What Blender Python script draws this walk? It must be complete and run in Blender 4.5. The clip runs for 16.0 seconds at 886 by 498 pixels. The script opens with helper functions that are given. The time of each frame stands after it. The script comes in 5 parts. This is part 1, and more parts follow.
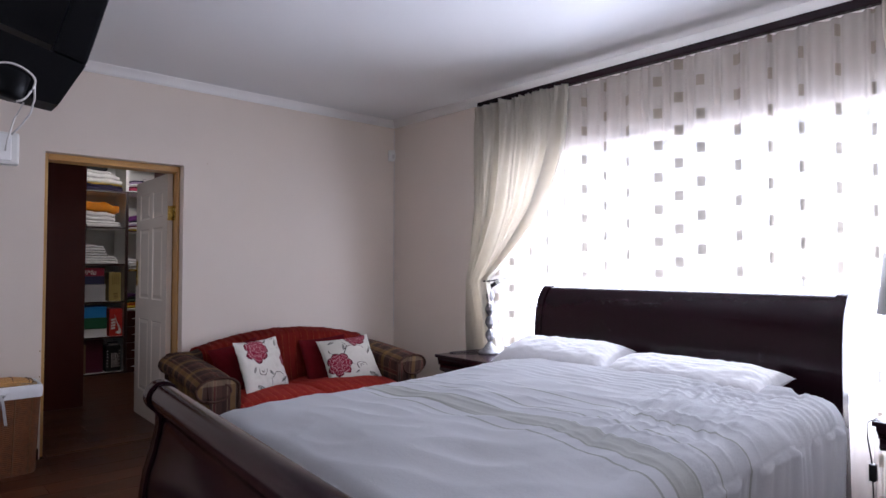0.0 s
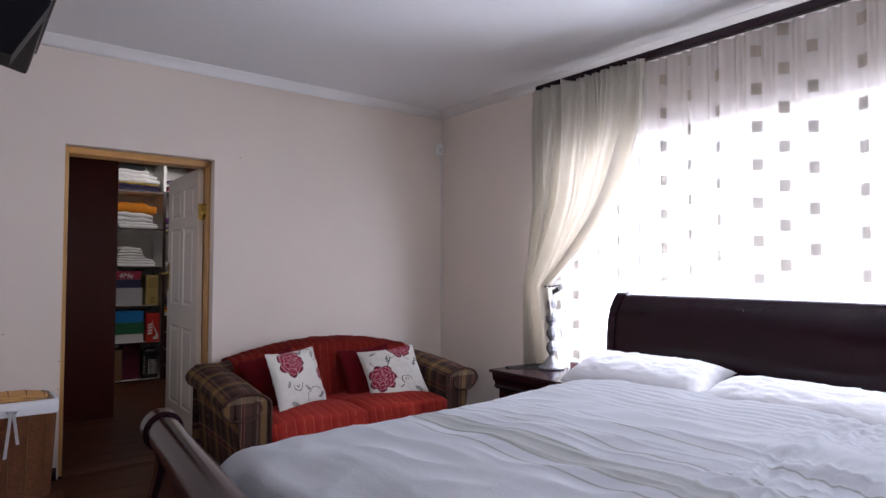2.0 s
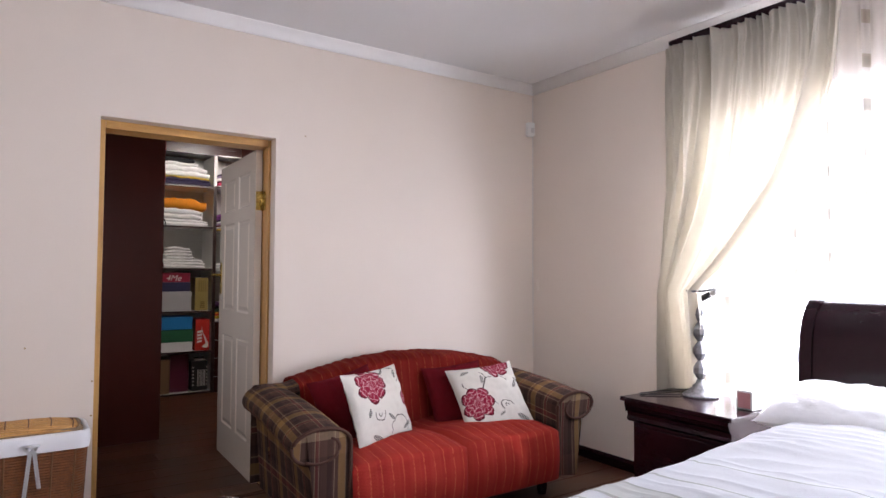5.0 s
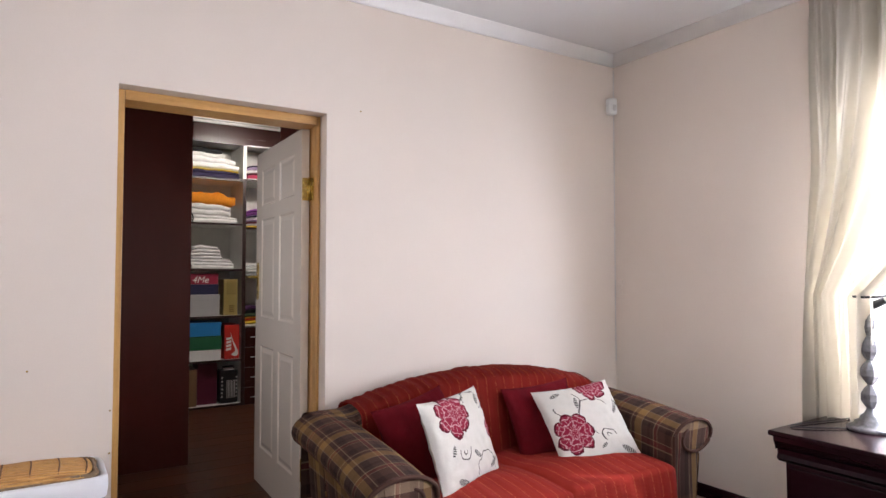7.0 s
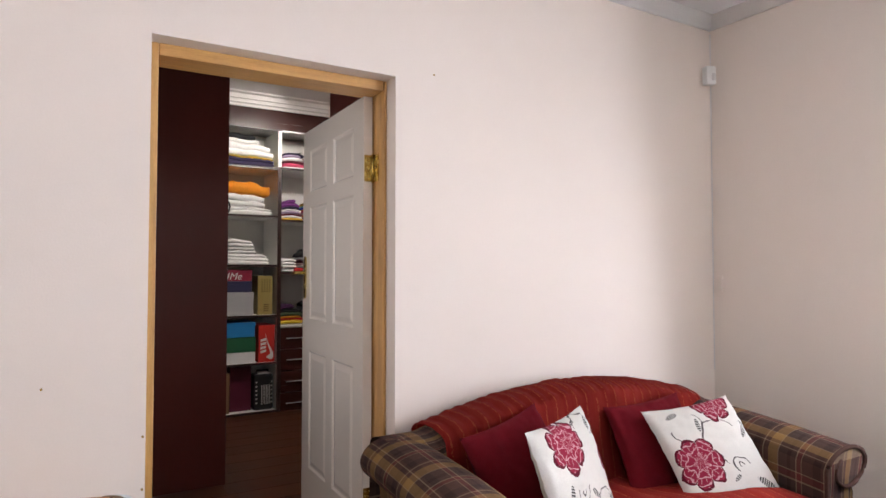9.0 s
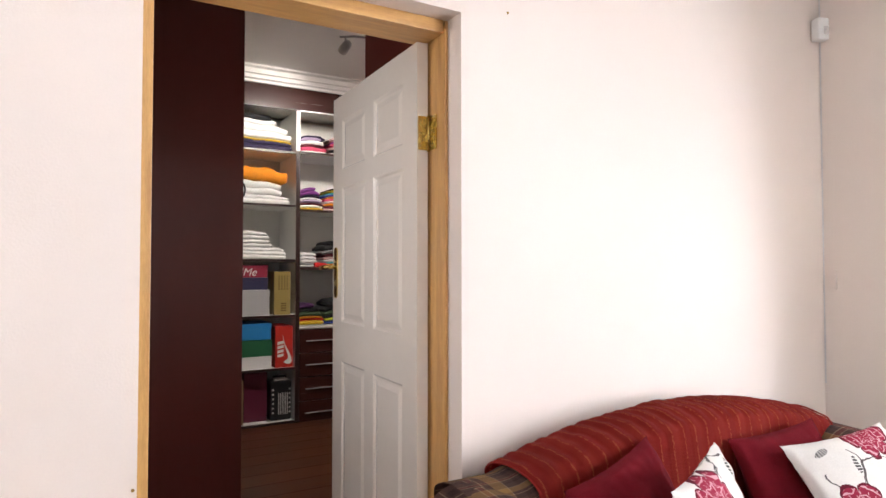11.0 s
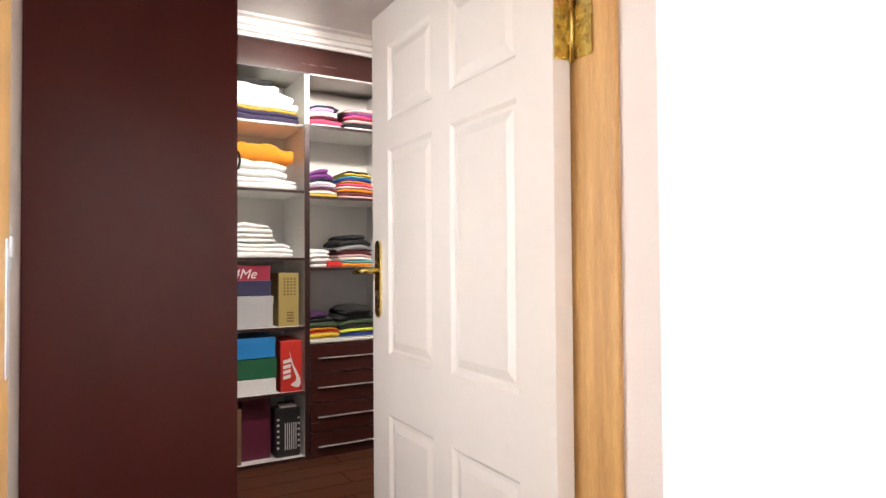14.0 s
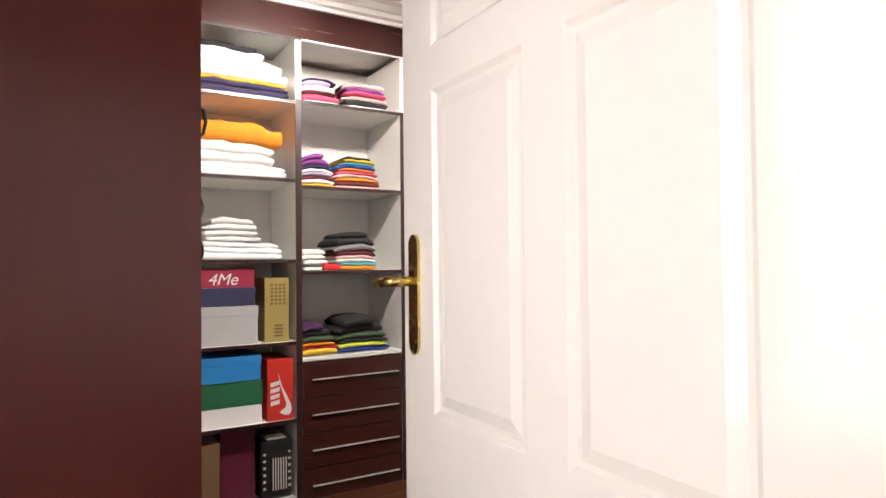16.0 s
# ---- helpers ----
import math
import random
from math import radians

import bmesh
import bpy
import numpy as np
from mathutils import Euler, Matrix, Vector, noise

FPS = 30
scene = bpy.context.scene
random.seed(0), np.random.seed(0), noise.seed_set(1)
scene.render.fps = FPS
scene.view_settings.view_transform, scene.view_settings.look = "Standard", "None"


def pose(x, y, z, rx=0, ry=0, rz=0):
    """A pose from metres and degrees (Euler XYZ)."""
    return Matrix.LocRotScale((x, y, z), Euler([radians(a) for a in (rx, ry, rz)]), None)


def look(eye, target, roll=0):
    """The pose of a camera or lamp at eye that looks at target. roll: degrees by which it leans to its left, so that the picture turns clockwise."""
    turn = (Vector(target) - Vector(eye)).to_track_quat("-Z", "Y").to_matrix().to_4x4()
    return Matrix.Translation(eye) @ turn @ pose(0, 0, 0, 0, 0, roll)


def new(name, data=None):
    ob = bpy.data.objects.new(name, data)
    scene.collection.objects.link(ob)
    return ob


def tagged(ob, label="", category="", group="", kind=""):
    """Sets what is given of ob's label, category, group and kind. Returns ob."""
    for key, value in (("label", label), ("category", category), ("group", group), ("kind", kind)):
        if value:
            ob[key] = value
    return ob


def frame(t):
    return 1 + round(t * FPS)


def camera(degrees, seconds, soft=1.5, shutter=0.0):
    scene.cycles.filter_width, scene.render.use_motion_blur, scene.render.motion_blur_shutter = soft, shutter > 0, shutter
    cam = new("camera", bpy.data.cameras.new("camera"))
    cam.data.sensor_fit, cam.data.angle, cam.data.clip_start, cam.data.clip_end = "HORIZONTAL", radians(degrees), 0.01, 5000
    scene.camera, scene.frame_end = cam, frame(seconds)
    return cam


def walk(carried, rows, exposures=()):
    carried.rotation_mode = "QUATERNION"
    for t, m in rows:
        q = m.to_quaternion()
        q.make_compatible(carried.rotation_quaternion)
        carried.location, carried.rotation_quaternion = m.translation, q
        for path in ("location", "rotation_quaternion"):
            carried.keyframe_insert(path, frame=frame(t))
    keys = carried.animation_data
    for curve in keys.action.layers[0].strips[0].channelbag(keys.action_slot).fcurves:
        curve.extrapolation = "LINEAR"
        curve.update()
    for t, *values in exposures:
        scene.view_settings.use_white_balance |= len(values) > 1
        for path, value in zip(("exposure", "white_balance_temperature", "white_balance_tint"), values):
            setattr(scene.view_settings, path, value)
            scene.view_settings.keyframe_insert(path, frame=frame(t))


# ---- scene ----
cam = camera(70.8, 16.0)
PATH = [
    (0, (-0.518, 0.174, 1.283), (0.816, 1.663, 1.34), 0.1),
    (0.5, (-0.446, 0.266, 1.286), (0.86, 1.78, 1.347), 0.1),
    (1, (-0.387, 0.358, 1.281), (0.89, 1.896, 1.345), 0.2),
    (1.5, (-0.31, 0.485, 1.276), (0.945, 2.041, 1.344), 0.2),
    (2, (-0.238, 0.604, 1.282), (0.99, 2.181, 1.35), 0.2),
    (2.5, (-0.187, 0.716, 1.283), (1.013, 2.315, 1.35), 0.2),
    (3, (-0.143, 0.867, 1.282), (1.036, 2.482, 1.35), 0.2),
    (3.5, (-0.108, 1.024, 1.278), (1.054, 2.651, 1.345), 0.2),
    (4, (-0.081, 1.173, 1.258), (1.067, 2.809, 1.331), 0.2),
    (6.5, (0.002, 2.003, 1.269), (1.088, 3.68, 1.347), 0.1),
    (7, (0.028, 2.19, 1.275), (1.104, 3.874, 1.351), 0.0),
    (7.5, (0.034, 2.359, 1.274), (1.099, 4.05, 1.356), 0.1),
    (8, (0.049, 2.486, 1.266), (1.099, 4.187, 1.35), 0.0),
    (8.5, (0.053, 2.636, 1.267), (1.089, 4.345, 1.345), 0.0),
    (9, (0.048, 2.783, 1.264), (1.075, 4.498, 1.331), 0.0),
    (11.5, (0.181, 3.562, 1.248), (1.179, 5.294, 1.302), -0.1),
    (12, (0.209, 3.74, 1.265), (1.205, 5.474, 1.311), -0.3),
    (12.5, (0.253, 3.896, 1.276), (1.248, 5.631, 1.316), -0.5),
    (13, (0.3, 4.058, 1.277), (1.297, 5.792, 1.317), -0.4),
    (13.5, (0.333, 4.21, 1.272), (1.335, 5.941, 1.317), -0.4),
    (14, (0.376, 4.361, 1.269), (1.382, 6.089, 1.314), -0.4),
    (14.5, (0.425, 4.543, 1.278), (1.438, 6.267, 1.322), -0.6),
    (15, (0.475, 4.706, 1.278), (1.491, 6.428, 1.325), -0.6),
    (15.5, (0.525, 4.856, 1.274), (1.55, 6.573, 1.32), -0.6),
    (16, (0.571, 5.007, 1.282), (1.605, 6.718, 1.327), -0.6),
]
EXPOSURES = [(0.0, -1.15, 5950, 20), (2.0, -1.06, 6000, 20), (4.0, -0.53, 6250, 20), (6.5, -0.08, 6420, 17), (9.0, 0.10, 6400, 16), (11.5, 0.72, 6450, 15), (13.0, 1.18, 6420, 15), (16.0, 1.50, 6400, 16)]
walk(cam, [(t, look(eye, target, roll)) for t, eye, target, roll in PATH], EXPOSURES)

# ---- light ----
world = bpy.data.worlds.new("sky")
scene.world = world
world.use_nodes = True
_sky = world.node_tree.nodes.new("ShaderNodeTexSky")
_sky.sky_type, _sky.sun_disc = "NISHITA", False
_sky.sun_elevation, _sky.sun_rotation = radians(50), radians(60)
_bg = world.node_tree.nodes["Background"]
_bg.inputs["Strength"].default_value = 0.12
world.node_tree.links.new(_sky.outputs["Color"], _bg.inputs["Color"])


def lamp(name, kind, m, energy, color=(1, 1, 1), **settings):
    data = bpy.data.lights.new(name, kind)
    data.energy, data.color = energy, color
    for key, value in settings.items():
        if key == "size":
            data.shape, data.size, data.size_y = "RECTANGLE", value[0], value[1]
        elif key == "radius":
            data.shadow_soft_size = value
        elif key == "cone":
            data.spot_size, data.spot_blend = radians(value), 0.6
        elif key == "angle":
            data.angle = radians(value)
        elif key == "spread":
            data.spread = radians(value)
    ob = new(name, data)
    ob.matrix_world = m
    return ob


# sun, and the sky's light in the bedroom window's opening
lamp("sun", "SUN", look((12, -4, 14), (0, 2, 0)), 3.0, (1, 0.95, 0.88), angle=0.5)
lamp("window_sky_light", "AREA", look((3.29, 1.9, 1.33), (0, 1.9, 0.75)), 535, (0.82, 0.89, 1.0), size=(3.2, 1.5), spread=158)
# fill light for the bedroom, set in an added, unseen west window
lamp("west_fill_light", "AREA", look((-1.54, 0.1, 1.5), (3, 0.1, 1.6)), 32, (0.84, 0.90, 1.0), size=(1.9, 1.3))
# daylight from an unseen dressing room window, assumed from streaks on the door
lamp("assumed_window_light", "AREA", look((0.10, 5.68, 1.5), (3, 5.68, 1.5)), 2.7, (0.93, 0.94, 0.97), size=(0.6, 1.3))
# the three heads of the spotlight on the dressing room's ceiling
lamp("spot_bulb_light", "SPOT", look((1.56, 7.09, 2.60), (1.40, 8.3, 2.47)), 34, (1.0, 0.94, 0.82), radius=0.03, cone=44)
lamp("spot_bulb_light", "SPOT", look((1.735, 7.03, 2.60), (1.75, 8.3, 1.05)), 70, (1.0, 0.94, 0.84), radius=0.07, cone=125)
# third head's light is added, aimed to bounce fill onto the ceiling
lamp("spot_bulb_light", "SPOT", look((1.875, 6.95, 2.60), (2.85, 6.75, 2.55)), 52, (1.0, 0.95, 0.88), radius=0.05, cone=115)

# ---- materials ----


def mat(name, color, rough=0.6, metal=0.0, vary=0.1, scale=6.0, bump=0.0, bscale=120.0, spec=0.5, stretch=(1, 1, 1), coat=0.0, trans=0.0, tint=None):
    """A plain surface with broad blotches, fine grain and a fine relief."""
    m = bpy.data.materials.new(name)
    m.use_nodes = True
    n, l = m.node_tree.nodes, m.node_tree.links
    b = n["Principled BSDF"]
    b.inputs["Roughness"].default_value, b.inputs["Metallic"].default_value = rough, metal
    b.inputs["Specular IOR Level"].default_value = spec
    b.inputs["Coat Weight"].default_value = coat
    b.inputs["Coat Roughness"].default_value = 0.12
    co = n.new("ShaderNodeTexCoord")
    mp = n.new("ShaderNodeMapping")
    mp.inputs["Scale"].default_value = stretch
    l.new(co.outputs["Object"], mp.inputs["Vector"])
    big = n.new("ShaderNodeTexNoise")
    big.inputs["Scale"].default_value, big.inputs["Detail"].default_value = scale, 6
    fine = n.new("ShaderNodeTexNoise")
    fine.inputs["Scale"].default_value, fine.inputs["Detail"].default_value = bscale, 3
    l.new(mp.outputs["Vector"], big.inputs["Vector"])
    l.new(mp.outputs["Vector"], fine.inputs["Vector"])
    mix = n.new("ShaderNodeMix")
    mix.data_type = "FLOAT"
    mix.inputs[0].default_value = 0.35
    l.new(big.outputs["Fac"], mix.inputs[2])
    l.new(fine.outputs["Fac"], mix.inputs[3])
    ramp = n.new("ShaderNodeValToRGB")
    lo = tint or [max(0.0, c * (1 - vary)) for c in color]
    hi = [min(1.0, c * (1 + vary)) for c in color]
    ramp.color_ramp.elements[0].position, ramp.color_ramp.elements[1].position = 0.3, 0.7
    ramp.color_ramp.elements[0].color, ramp.color_ramp.elements[1].color = (*lo, 1), (*hi, 1)
    l.new(mix.outputs[0], ramp.inputs["Fac"])
    l.new(ramp.outputs["Color"], b.inputs["Base Color"])
    rr = n.new("ShaderNodeMapRange")
    rr.inputs["To Min"].default_value, rr.inputs["To Max"].default_value = max(0.02, rough - 0.08), min(1, rough + 0.08)
    l.new(big.outputs["Fac"], rr.inputs["Value"])
    l.new(rr.outputs["Result"], b.inputs["Roughness"])
    if bump:
        bp = n.new("ShaderNodeBump")
        bp.inputs["Strength"].default_value, bp.inputs["Distance"].default_value = bump, 0.004
        l.new(fine.outputs["Fac"], bp.inputs["Height"])
        l.new(bp.outputs["Normal"], b.inputs["Normal"])
    return m


WALL = mat("cream_wall_paint", (0.76, 0.668, 0.580), 0.75, vary=0.03, scale=1.5, bump=0.15, bscale=160)
CEIL = mat("ceiling_paint", (0.72, 0.72, 0.72), 0.4, vary=0.02, scale=1.2, bump=0.05, bscale=90)
CORNICE = mat("cornice_paint", (0.88, 0.87, 0.85), 0.5, vary=0.03)
WHITE = mat("white_enamel", (0.77, 0.70, 0.60), 0.10, vary=0.03, scale=3, bump=0.012, bscale=40, coat=0.3)
PINE = mat("varnished_pine", (0.52, 0.30, 0.10), 0.35, vary=0.3, scale=5, stretch=(9, 9, 0.7), bump=0.1, bscale=60, tint=(0.40, 0.20, 0.055))
MAHOG = mat("mahogany_board", (0.082, 0.015, 0.010), 0.32, spec=0.28, vary=0.09, scale=2.2, stretch=(3, 3, 0.7), bump=0.015, bscale=60)
DARKWOOD = mat("dark_polished_wood", (0.017, 0.005, 0.008), 0.18, spec=0.30, vary=0.14, scale=2.2, stretch=(5, 1.2, 5), bscale=30)
BOARD = mat("white_melamine", (0.75, 0.74, 0.70), 0.4, vary=0.03)
LINEN = mat("white_cotton", (0.82, 0.82, 0.83), 0.85, vary=0.03, scale=3, bump=0.25, bscale=260)
BLACK = mat("black_plastic", (0.012, 0.012, 0.013), 0.3, vary=0.2)
SHELL = mat("dull_black_shell", (0.005, 0.005, 0.006), 0.42, spec=0.10, vary=0.2)
BRASS = mat("brass", (0.58, 0.43, 0.13), 0.26, metal=1.0, vary=0.15, scale=40)
CHROME = mat("brushed_metal", (0.82, 0.82, 0.82), 0.38, metal=0.7, vary=0.05)
STEEL = mat("satin_steel", (0.36, 0.36, 0.37), 0.3, metal=0.9, vary=0.08)
WICKER = mat("wicker", (0.17, 0.055, 0.014), 0.6, vary=0.35, scale=40, bump=0.5, bscale=150)



class Nodes:
    """Short hand for wiring a material's nodes."""

    def __init__(self, m):
        self.t = m.node_tree
        self.n, self.l = self.t.nodes, self.t.links

    def put(self, sock, v):
        if isinstance(v, (int, float, tuple, list)):
            sock.default_value = v
        elif v is not None:
            self.l.new(v, sock)

    def math(self, op, a, b=None, c=None):
        nd = self.n.new("ShaderNodeMath")
        nd.operation = op
        for i, v in enumerate((a, b, c)):
            self.put(nd.inputs[i], v)
        return nd.outputs[0]

    def mix(self, fac, a, b, blend="MIX"):
        nd = self.n.new("ShaderNodeMix")
        nd.data_type, nd.blend_type = "RGBA", blend
        self.put(nd.inputs[0], fac)
        self.put(nd.inputs[6], a)
        self.put(nd.inputs[7], b)
        return nd.outputs[2]

    def xyz(self, source="Object"):
        co = self.n.new("ShaderNodeTexCoord")
        sp = self.n.new("ShaderNodeSeparateXYZ")
        self.l.new(co.outputs[source], sp.inputs[0])
        return sp.outputs

    def noise(self, scale, detail=4, source="Object"):
        co = self.n.new("ShaderNodeTexCoord")
        nz = self.n.new("ShaderNodeTexNoise")
        nz.inputs["Scale"].default_value, nz.inputs["Detail"].default_value = scale, detail
        self.l.new(co.outputs[source], nz.inputs["Vector"])
        return nz.outputs["Fac"]

    def steps(self, fac, stops):
        r = self.n.new("ShaderNodeValToRGB")
        r.color_ramp.interpolation = "CONSTANT"
        e = r.color_ramp.elements
        while len(e) < len(stops):
            e.new(0.5)
        for k, (pos, col) in enumerate(stops):
            e[k].position, e[k].color = pos, (*col, 1)
        self.l.new(fac, r.inputs["Fac"])
        return r.outputs["Color"]

    def bump(self, height, strength, dist=0.004):
        b = self.n.new("ShaderNodeBump")
        b.inputs["Strength"].default_value, b.inputs["Distance"].default_value = strength, dist
        self.l.new(height, b.inputs["Height"])
        return b.outputs["Normal"]


def cloth(name, rough=0.9):
    m = bpy.data.materials.new(name)
    m.use_nodes = True
    b = m.node_tree.nodes["Principled BSDF"]
    b.inputs["Roughness"].default_value = rough
    b.inputs["Specular IOR Level"].default_value = 0.2
    return m, Nodes(m), b


def plaid():
    m, k, b = cloth("brown_tartan_weave")
    uv = k.xyz("UV")
    dk, br, mu, gr, cr, rd = (0.030, 0.013, 0.012), (0.075, 0.034, 0.024), (0.29, 0.165, 0.052), (0.060, 0.034, 0.026), (0.30, 0.21, 0.13), (0.13, 0.026, 0.022)
    stops = [(0.0, br), (0.12, dk), (0.24, br), (0.28, cr), (0.30, br), (0.38, mu), (0.54, cr), (0.555, gr), (0.70, dk), (0.76, gr), (0.84, cr), (0.86, rd), (0.93, cr), (0.945, br)]
    a = k.steps(k.math("FRACT", k.math("DIVIDE", uv[0], 0.235)), stops)
    c = k.steps(k.math("FRACT", k.math("DIVIDE", uv[1], 0.225)), stops)
    col = k.mix(0.5, a, c)
    col = k.mix(k.math("MULTIPLY", k.noise(180, 2), 0.35), col, (0.05, 0.03, 0.02, 1))
    k.put(b.inputs["Base Color"], col)
    k.put(b.inputs["Normal"], k.bump(k.noise(260, 2), 0.4))
    return m


def throw():
    """Red throw: raised ribs with broken orange stitching between them."""
    m, k, b = cloth("red_ribbed_throw")
    uv = k.xyz("UV")
    wob = k.math("MULTIPLY", k.math("SINE", k.math("MULTIPLY", uv[1], 420.0)), 0.035)
    f = k.math("FRACT", k.math("ADD", k.math("DIVIDE", uv[0], 0.056), k.math("ADD", wob, k.math("MULTIPLY", k.noise(3), 0.3))))
    line = k.math("LESS_THAN", k.math("ABSOLUTE", k.math("SUBTRACT", f, 0.5)), 0.045)
    dash = k.math("GREATER_THAN", k.noise(130, 1), 0.47)
    base = k.mix(k.noise(9), (0.23, 0.013, 0.010, 1), (0.37, 0.029, 0.017, 1))
    rib = k.math("GREATER_THAN", k.math("FRACT", k.math("DIVIDE", uv[0], 0.112)), 0.5)
    base = k.mix(k.math("MULTIPLY", rib, 0.3), base, (0.36, 0.040, 0.020, 1))
    base = k.mix(k.math("MULTIPLY", k.noise(240, 2), 0.3), base, (0.2, 0.008, 0.008, 1))
    k.put(b.inputs["Base Color"], k.mix(k.math("MULTIPLY", line, k.math("MULTIPLY", dash, 0.6)), base, (0.52, 0.13, 0.05, 1)))
    hgt = k.math("ADD", k.math("ABSOLUTE", k.math("SUBTRACT", f, 0.5)), k.math("MULTIPLY", k.noise(300, 2), 0.25))
    k.put(b.inputs["Normal"], k.bump(hgt, 0.7, 0.006))
    return m


def floral(flowers, stems, leaves):
    """White canvas printed with crimson flowers, dark stems and leaves."""
    m, k, b = cloth("floral_canvas")
    uv = k.xyz("UV")
    wob = k.math("MULTIPLY", k.math("SUBTRACT", k.noise(7, 3, "UV"), 0.5), 0.11)
    base = k.mix(k.noise(220, 2), (0.56, 0.53, 0.47, 1), (0.68, 0.65, 0.58, 1))
    col = base

    def polar(cx, cy):
        dx, dy = k.math("SUBTRACT", uv[0], cx), k.math("SUBTRACT", uv[1], cy)
        r = k.math("ADD", k.math("SQRT", k.math("ADD", k.math("MULTIPLY", dx, dx), k.math("MULTIPLY", dy, dy))), wob)
        return r, k.math("ARCTAN2", dy, dx)

    for cx, cy, r0, w in stems:
        r, a = polar(cx, cy)
        on = k.math("MULTIPLY", k.math("LESS_THAN", k.math("ABSOLUTE", k.math("SUBTRACT", r, r0)), w), k.math("GREATER_THAN", k.math("SINE", k.math("ADD", a, cx * 9)), -0.35))
        col = k.mix(on, col, (0.09, 0.075, 0.07, 1))
    for cx, cy, ang, ln in leaves:
        dx, dy = k.math("SUBTRACT", uv[0], cx), k.math("SUBTRACT", uv[1], cy)
        p = k.math("ADD", k.math("MULTIPLY", dx, math.cos(ang)), k.math("MULTIPLY", dy, math.sin(ang)))
        q = k.math("ADD", k.math("MULTIPLY", dx, -math.sin(ang)), k.math("MULTIPLY", dy, math.cos(ang)))
        e = k.math("ADD", k.math("POWER", k.math("ABSOLUTE", k.math("DIVIDE", p, ln)), 2.0), k.math("POWER", k.math("ABSOLUTE", k.math("DIVIDE", q, ln * 0.36)), 2.0))
        vein = k.math("GREATER_THAN", k.math("SINE", k.math("MULTIPLY", p, 260.0)), -0.5)
        col = k.mix(k.math("MULTIPLY", k.math("LESS_THAN", e, 1.0), vein), col, (0.06, 0.055, 0.05, 1))
    for cx, cy, rad, n in flowers:
        r, a = polar(cx, cy)
        lobe = k.math("ABSOLUTE", k.math("COSINE", k.math("MULTIPLY", a, n / 2)))
        edge = k.math("MULTIPLY", rad, k.math("ADD", 0.70, k.math("MULTIPLY", k.math("POWER", lobe, 0.4), 0.30)))
        ins = k.math("LESS_THAN", r, edge)
        rim = k.math("GREATER_THAN", r, k.math("MULTIPLY", edge, 0.90))
        ring = k.math("SINE", k.math("ADD", k.math("MULTIPLY", k.math("DIVIDE", r, edge), 19.0), k.math("MULTIPLY", k.noise(14, 2, "UV"), 5.0)))
        pet = k.math("SINE", k.math("MULTIPLY", a, n * 3))
        cont = k.math("FRACT", k.math("ADD", k.math("MULTIPLY", k.math("DIVIDE", r, edge), 3.6), k.math("ADD", k.math("MULTIPLY", lobe, 0.9), k.math("MULTIPLY", k.noise(11, 2, "UV"), 0.9))))
        light = k.math("MAXIMUM", k.math("LESS_THAN", cont, 0.17), k.math("MULTIPLY", k.math("LESS_THAN", lobe, 0.13), k.math("GREATER_THAN", ring, -0.6)))
        light = k.math("MAXIMUM", light, k.math("MULTIPLY", k.math("GREATER_THAN", pet, 0.93), k.math("GREATER_THAN", ring, 0.1)))
        light = k.math("MULTIPLY", light, k.math("SUBTRACT", 1.0, rim))
        c = k.mix(rim, (0.24, 0.013, 0.035, 1), (0.10, 0.005, 0.014, 1))
        c = k.mix(k.math("MULTIPLY", light, 0.75), c, (0.60, 0.36, 0.37, 1))
        col = k.mix(ins, col, c)
    k.put(b.inputs["Base Color"], col)
    k.put(b.inputs["Normal"], k.bump(k.noise(320, 2), 0.25))
    return m


def sheer():
    """Thin white voile with small woven beige squares."""
    m = bpy.data.materials.new("voile_with_squares")
    m.use_nodes = True
    k = Nodes(m)
    out = k.n["Material Output"]
    k.n.remove(k.n["Principled BSDF"])
    uv = k.xyz("UV")
    col = k.math("FLOOR", k.math("DIVIDE", uv[0], 0.235))
    fu = k.math("FRACT", k.math("DIVIDE", uv[0], 0.235))
    fv = k.math("FRACT", k.math("ADD", k.math("DIVIDE", uv[1], 0.198), k.math("MULTIPLY", col, 0.37)))
    on = k.math("MULTIPLY", k.math("LESS_THAN", k.math("ABSOLUTE", k.math("SUBTRACT", fu, 0.5)), 0.100), k.math("LESS_THAN", k.math("ABSOLUTE", k.math("SUBTRACT", fv, 0.5)), 0.155))
    tr = k.n.new("ShaderNodeBsdfTransparent")
    tl = k.n.new("ShaderNodeBsdfTranslucent")
    df = k.n.new("ShaderNodeBsdfDiffuse")
    k.put(tl.inputs["Color"], k.mix(on, (0.46, 0.44, 0.42, 1), (0.060, 0.054, 0.046, 1)))
    k.put(df.inputs["Color"], k.mix(on, (0.78, 0.73, 0.68, 1), (0.52, 0.46, 0.38, 1)))
    m1 = k.n.new("ShaderNodeMixShader")
    m1.inputs[0].default_value = 0.5
    k.l.new(df.outputs[0], m1.inputs[1])
    k.l.new(tl.outputs[0], m1.inputs[2])
    m2 = k.n.new("ShaderNodeMixShader")
    weave = k.math("ADD", 0.52, k.math("MULTIPLY", k.noise(5), 0.14))
    k.put(m2.inputs[0], k.math("MAXIMUM", weave, k.math("MULTIPLY", on, 0.970)))
    k.l.new(tr.outputs[0], m2.inputs[1])
    k.l.new(m1.outputs[0], m2.inputs[2])
    k.l.new(m2.outputs[0], out.inputs["Surface"])
    return m


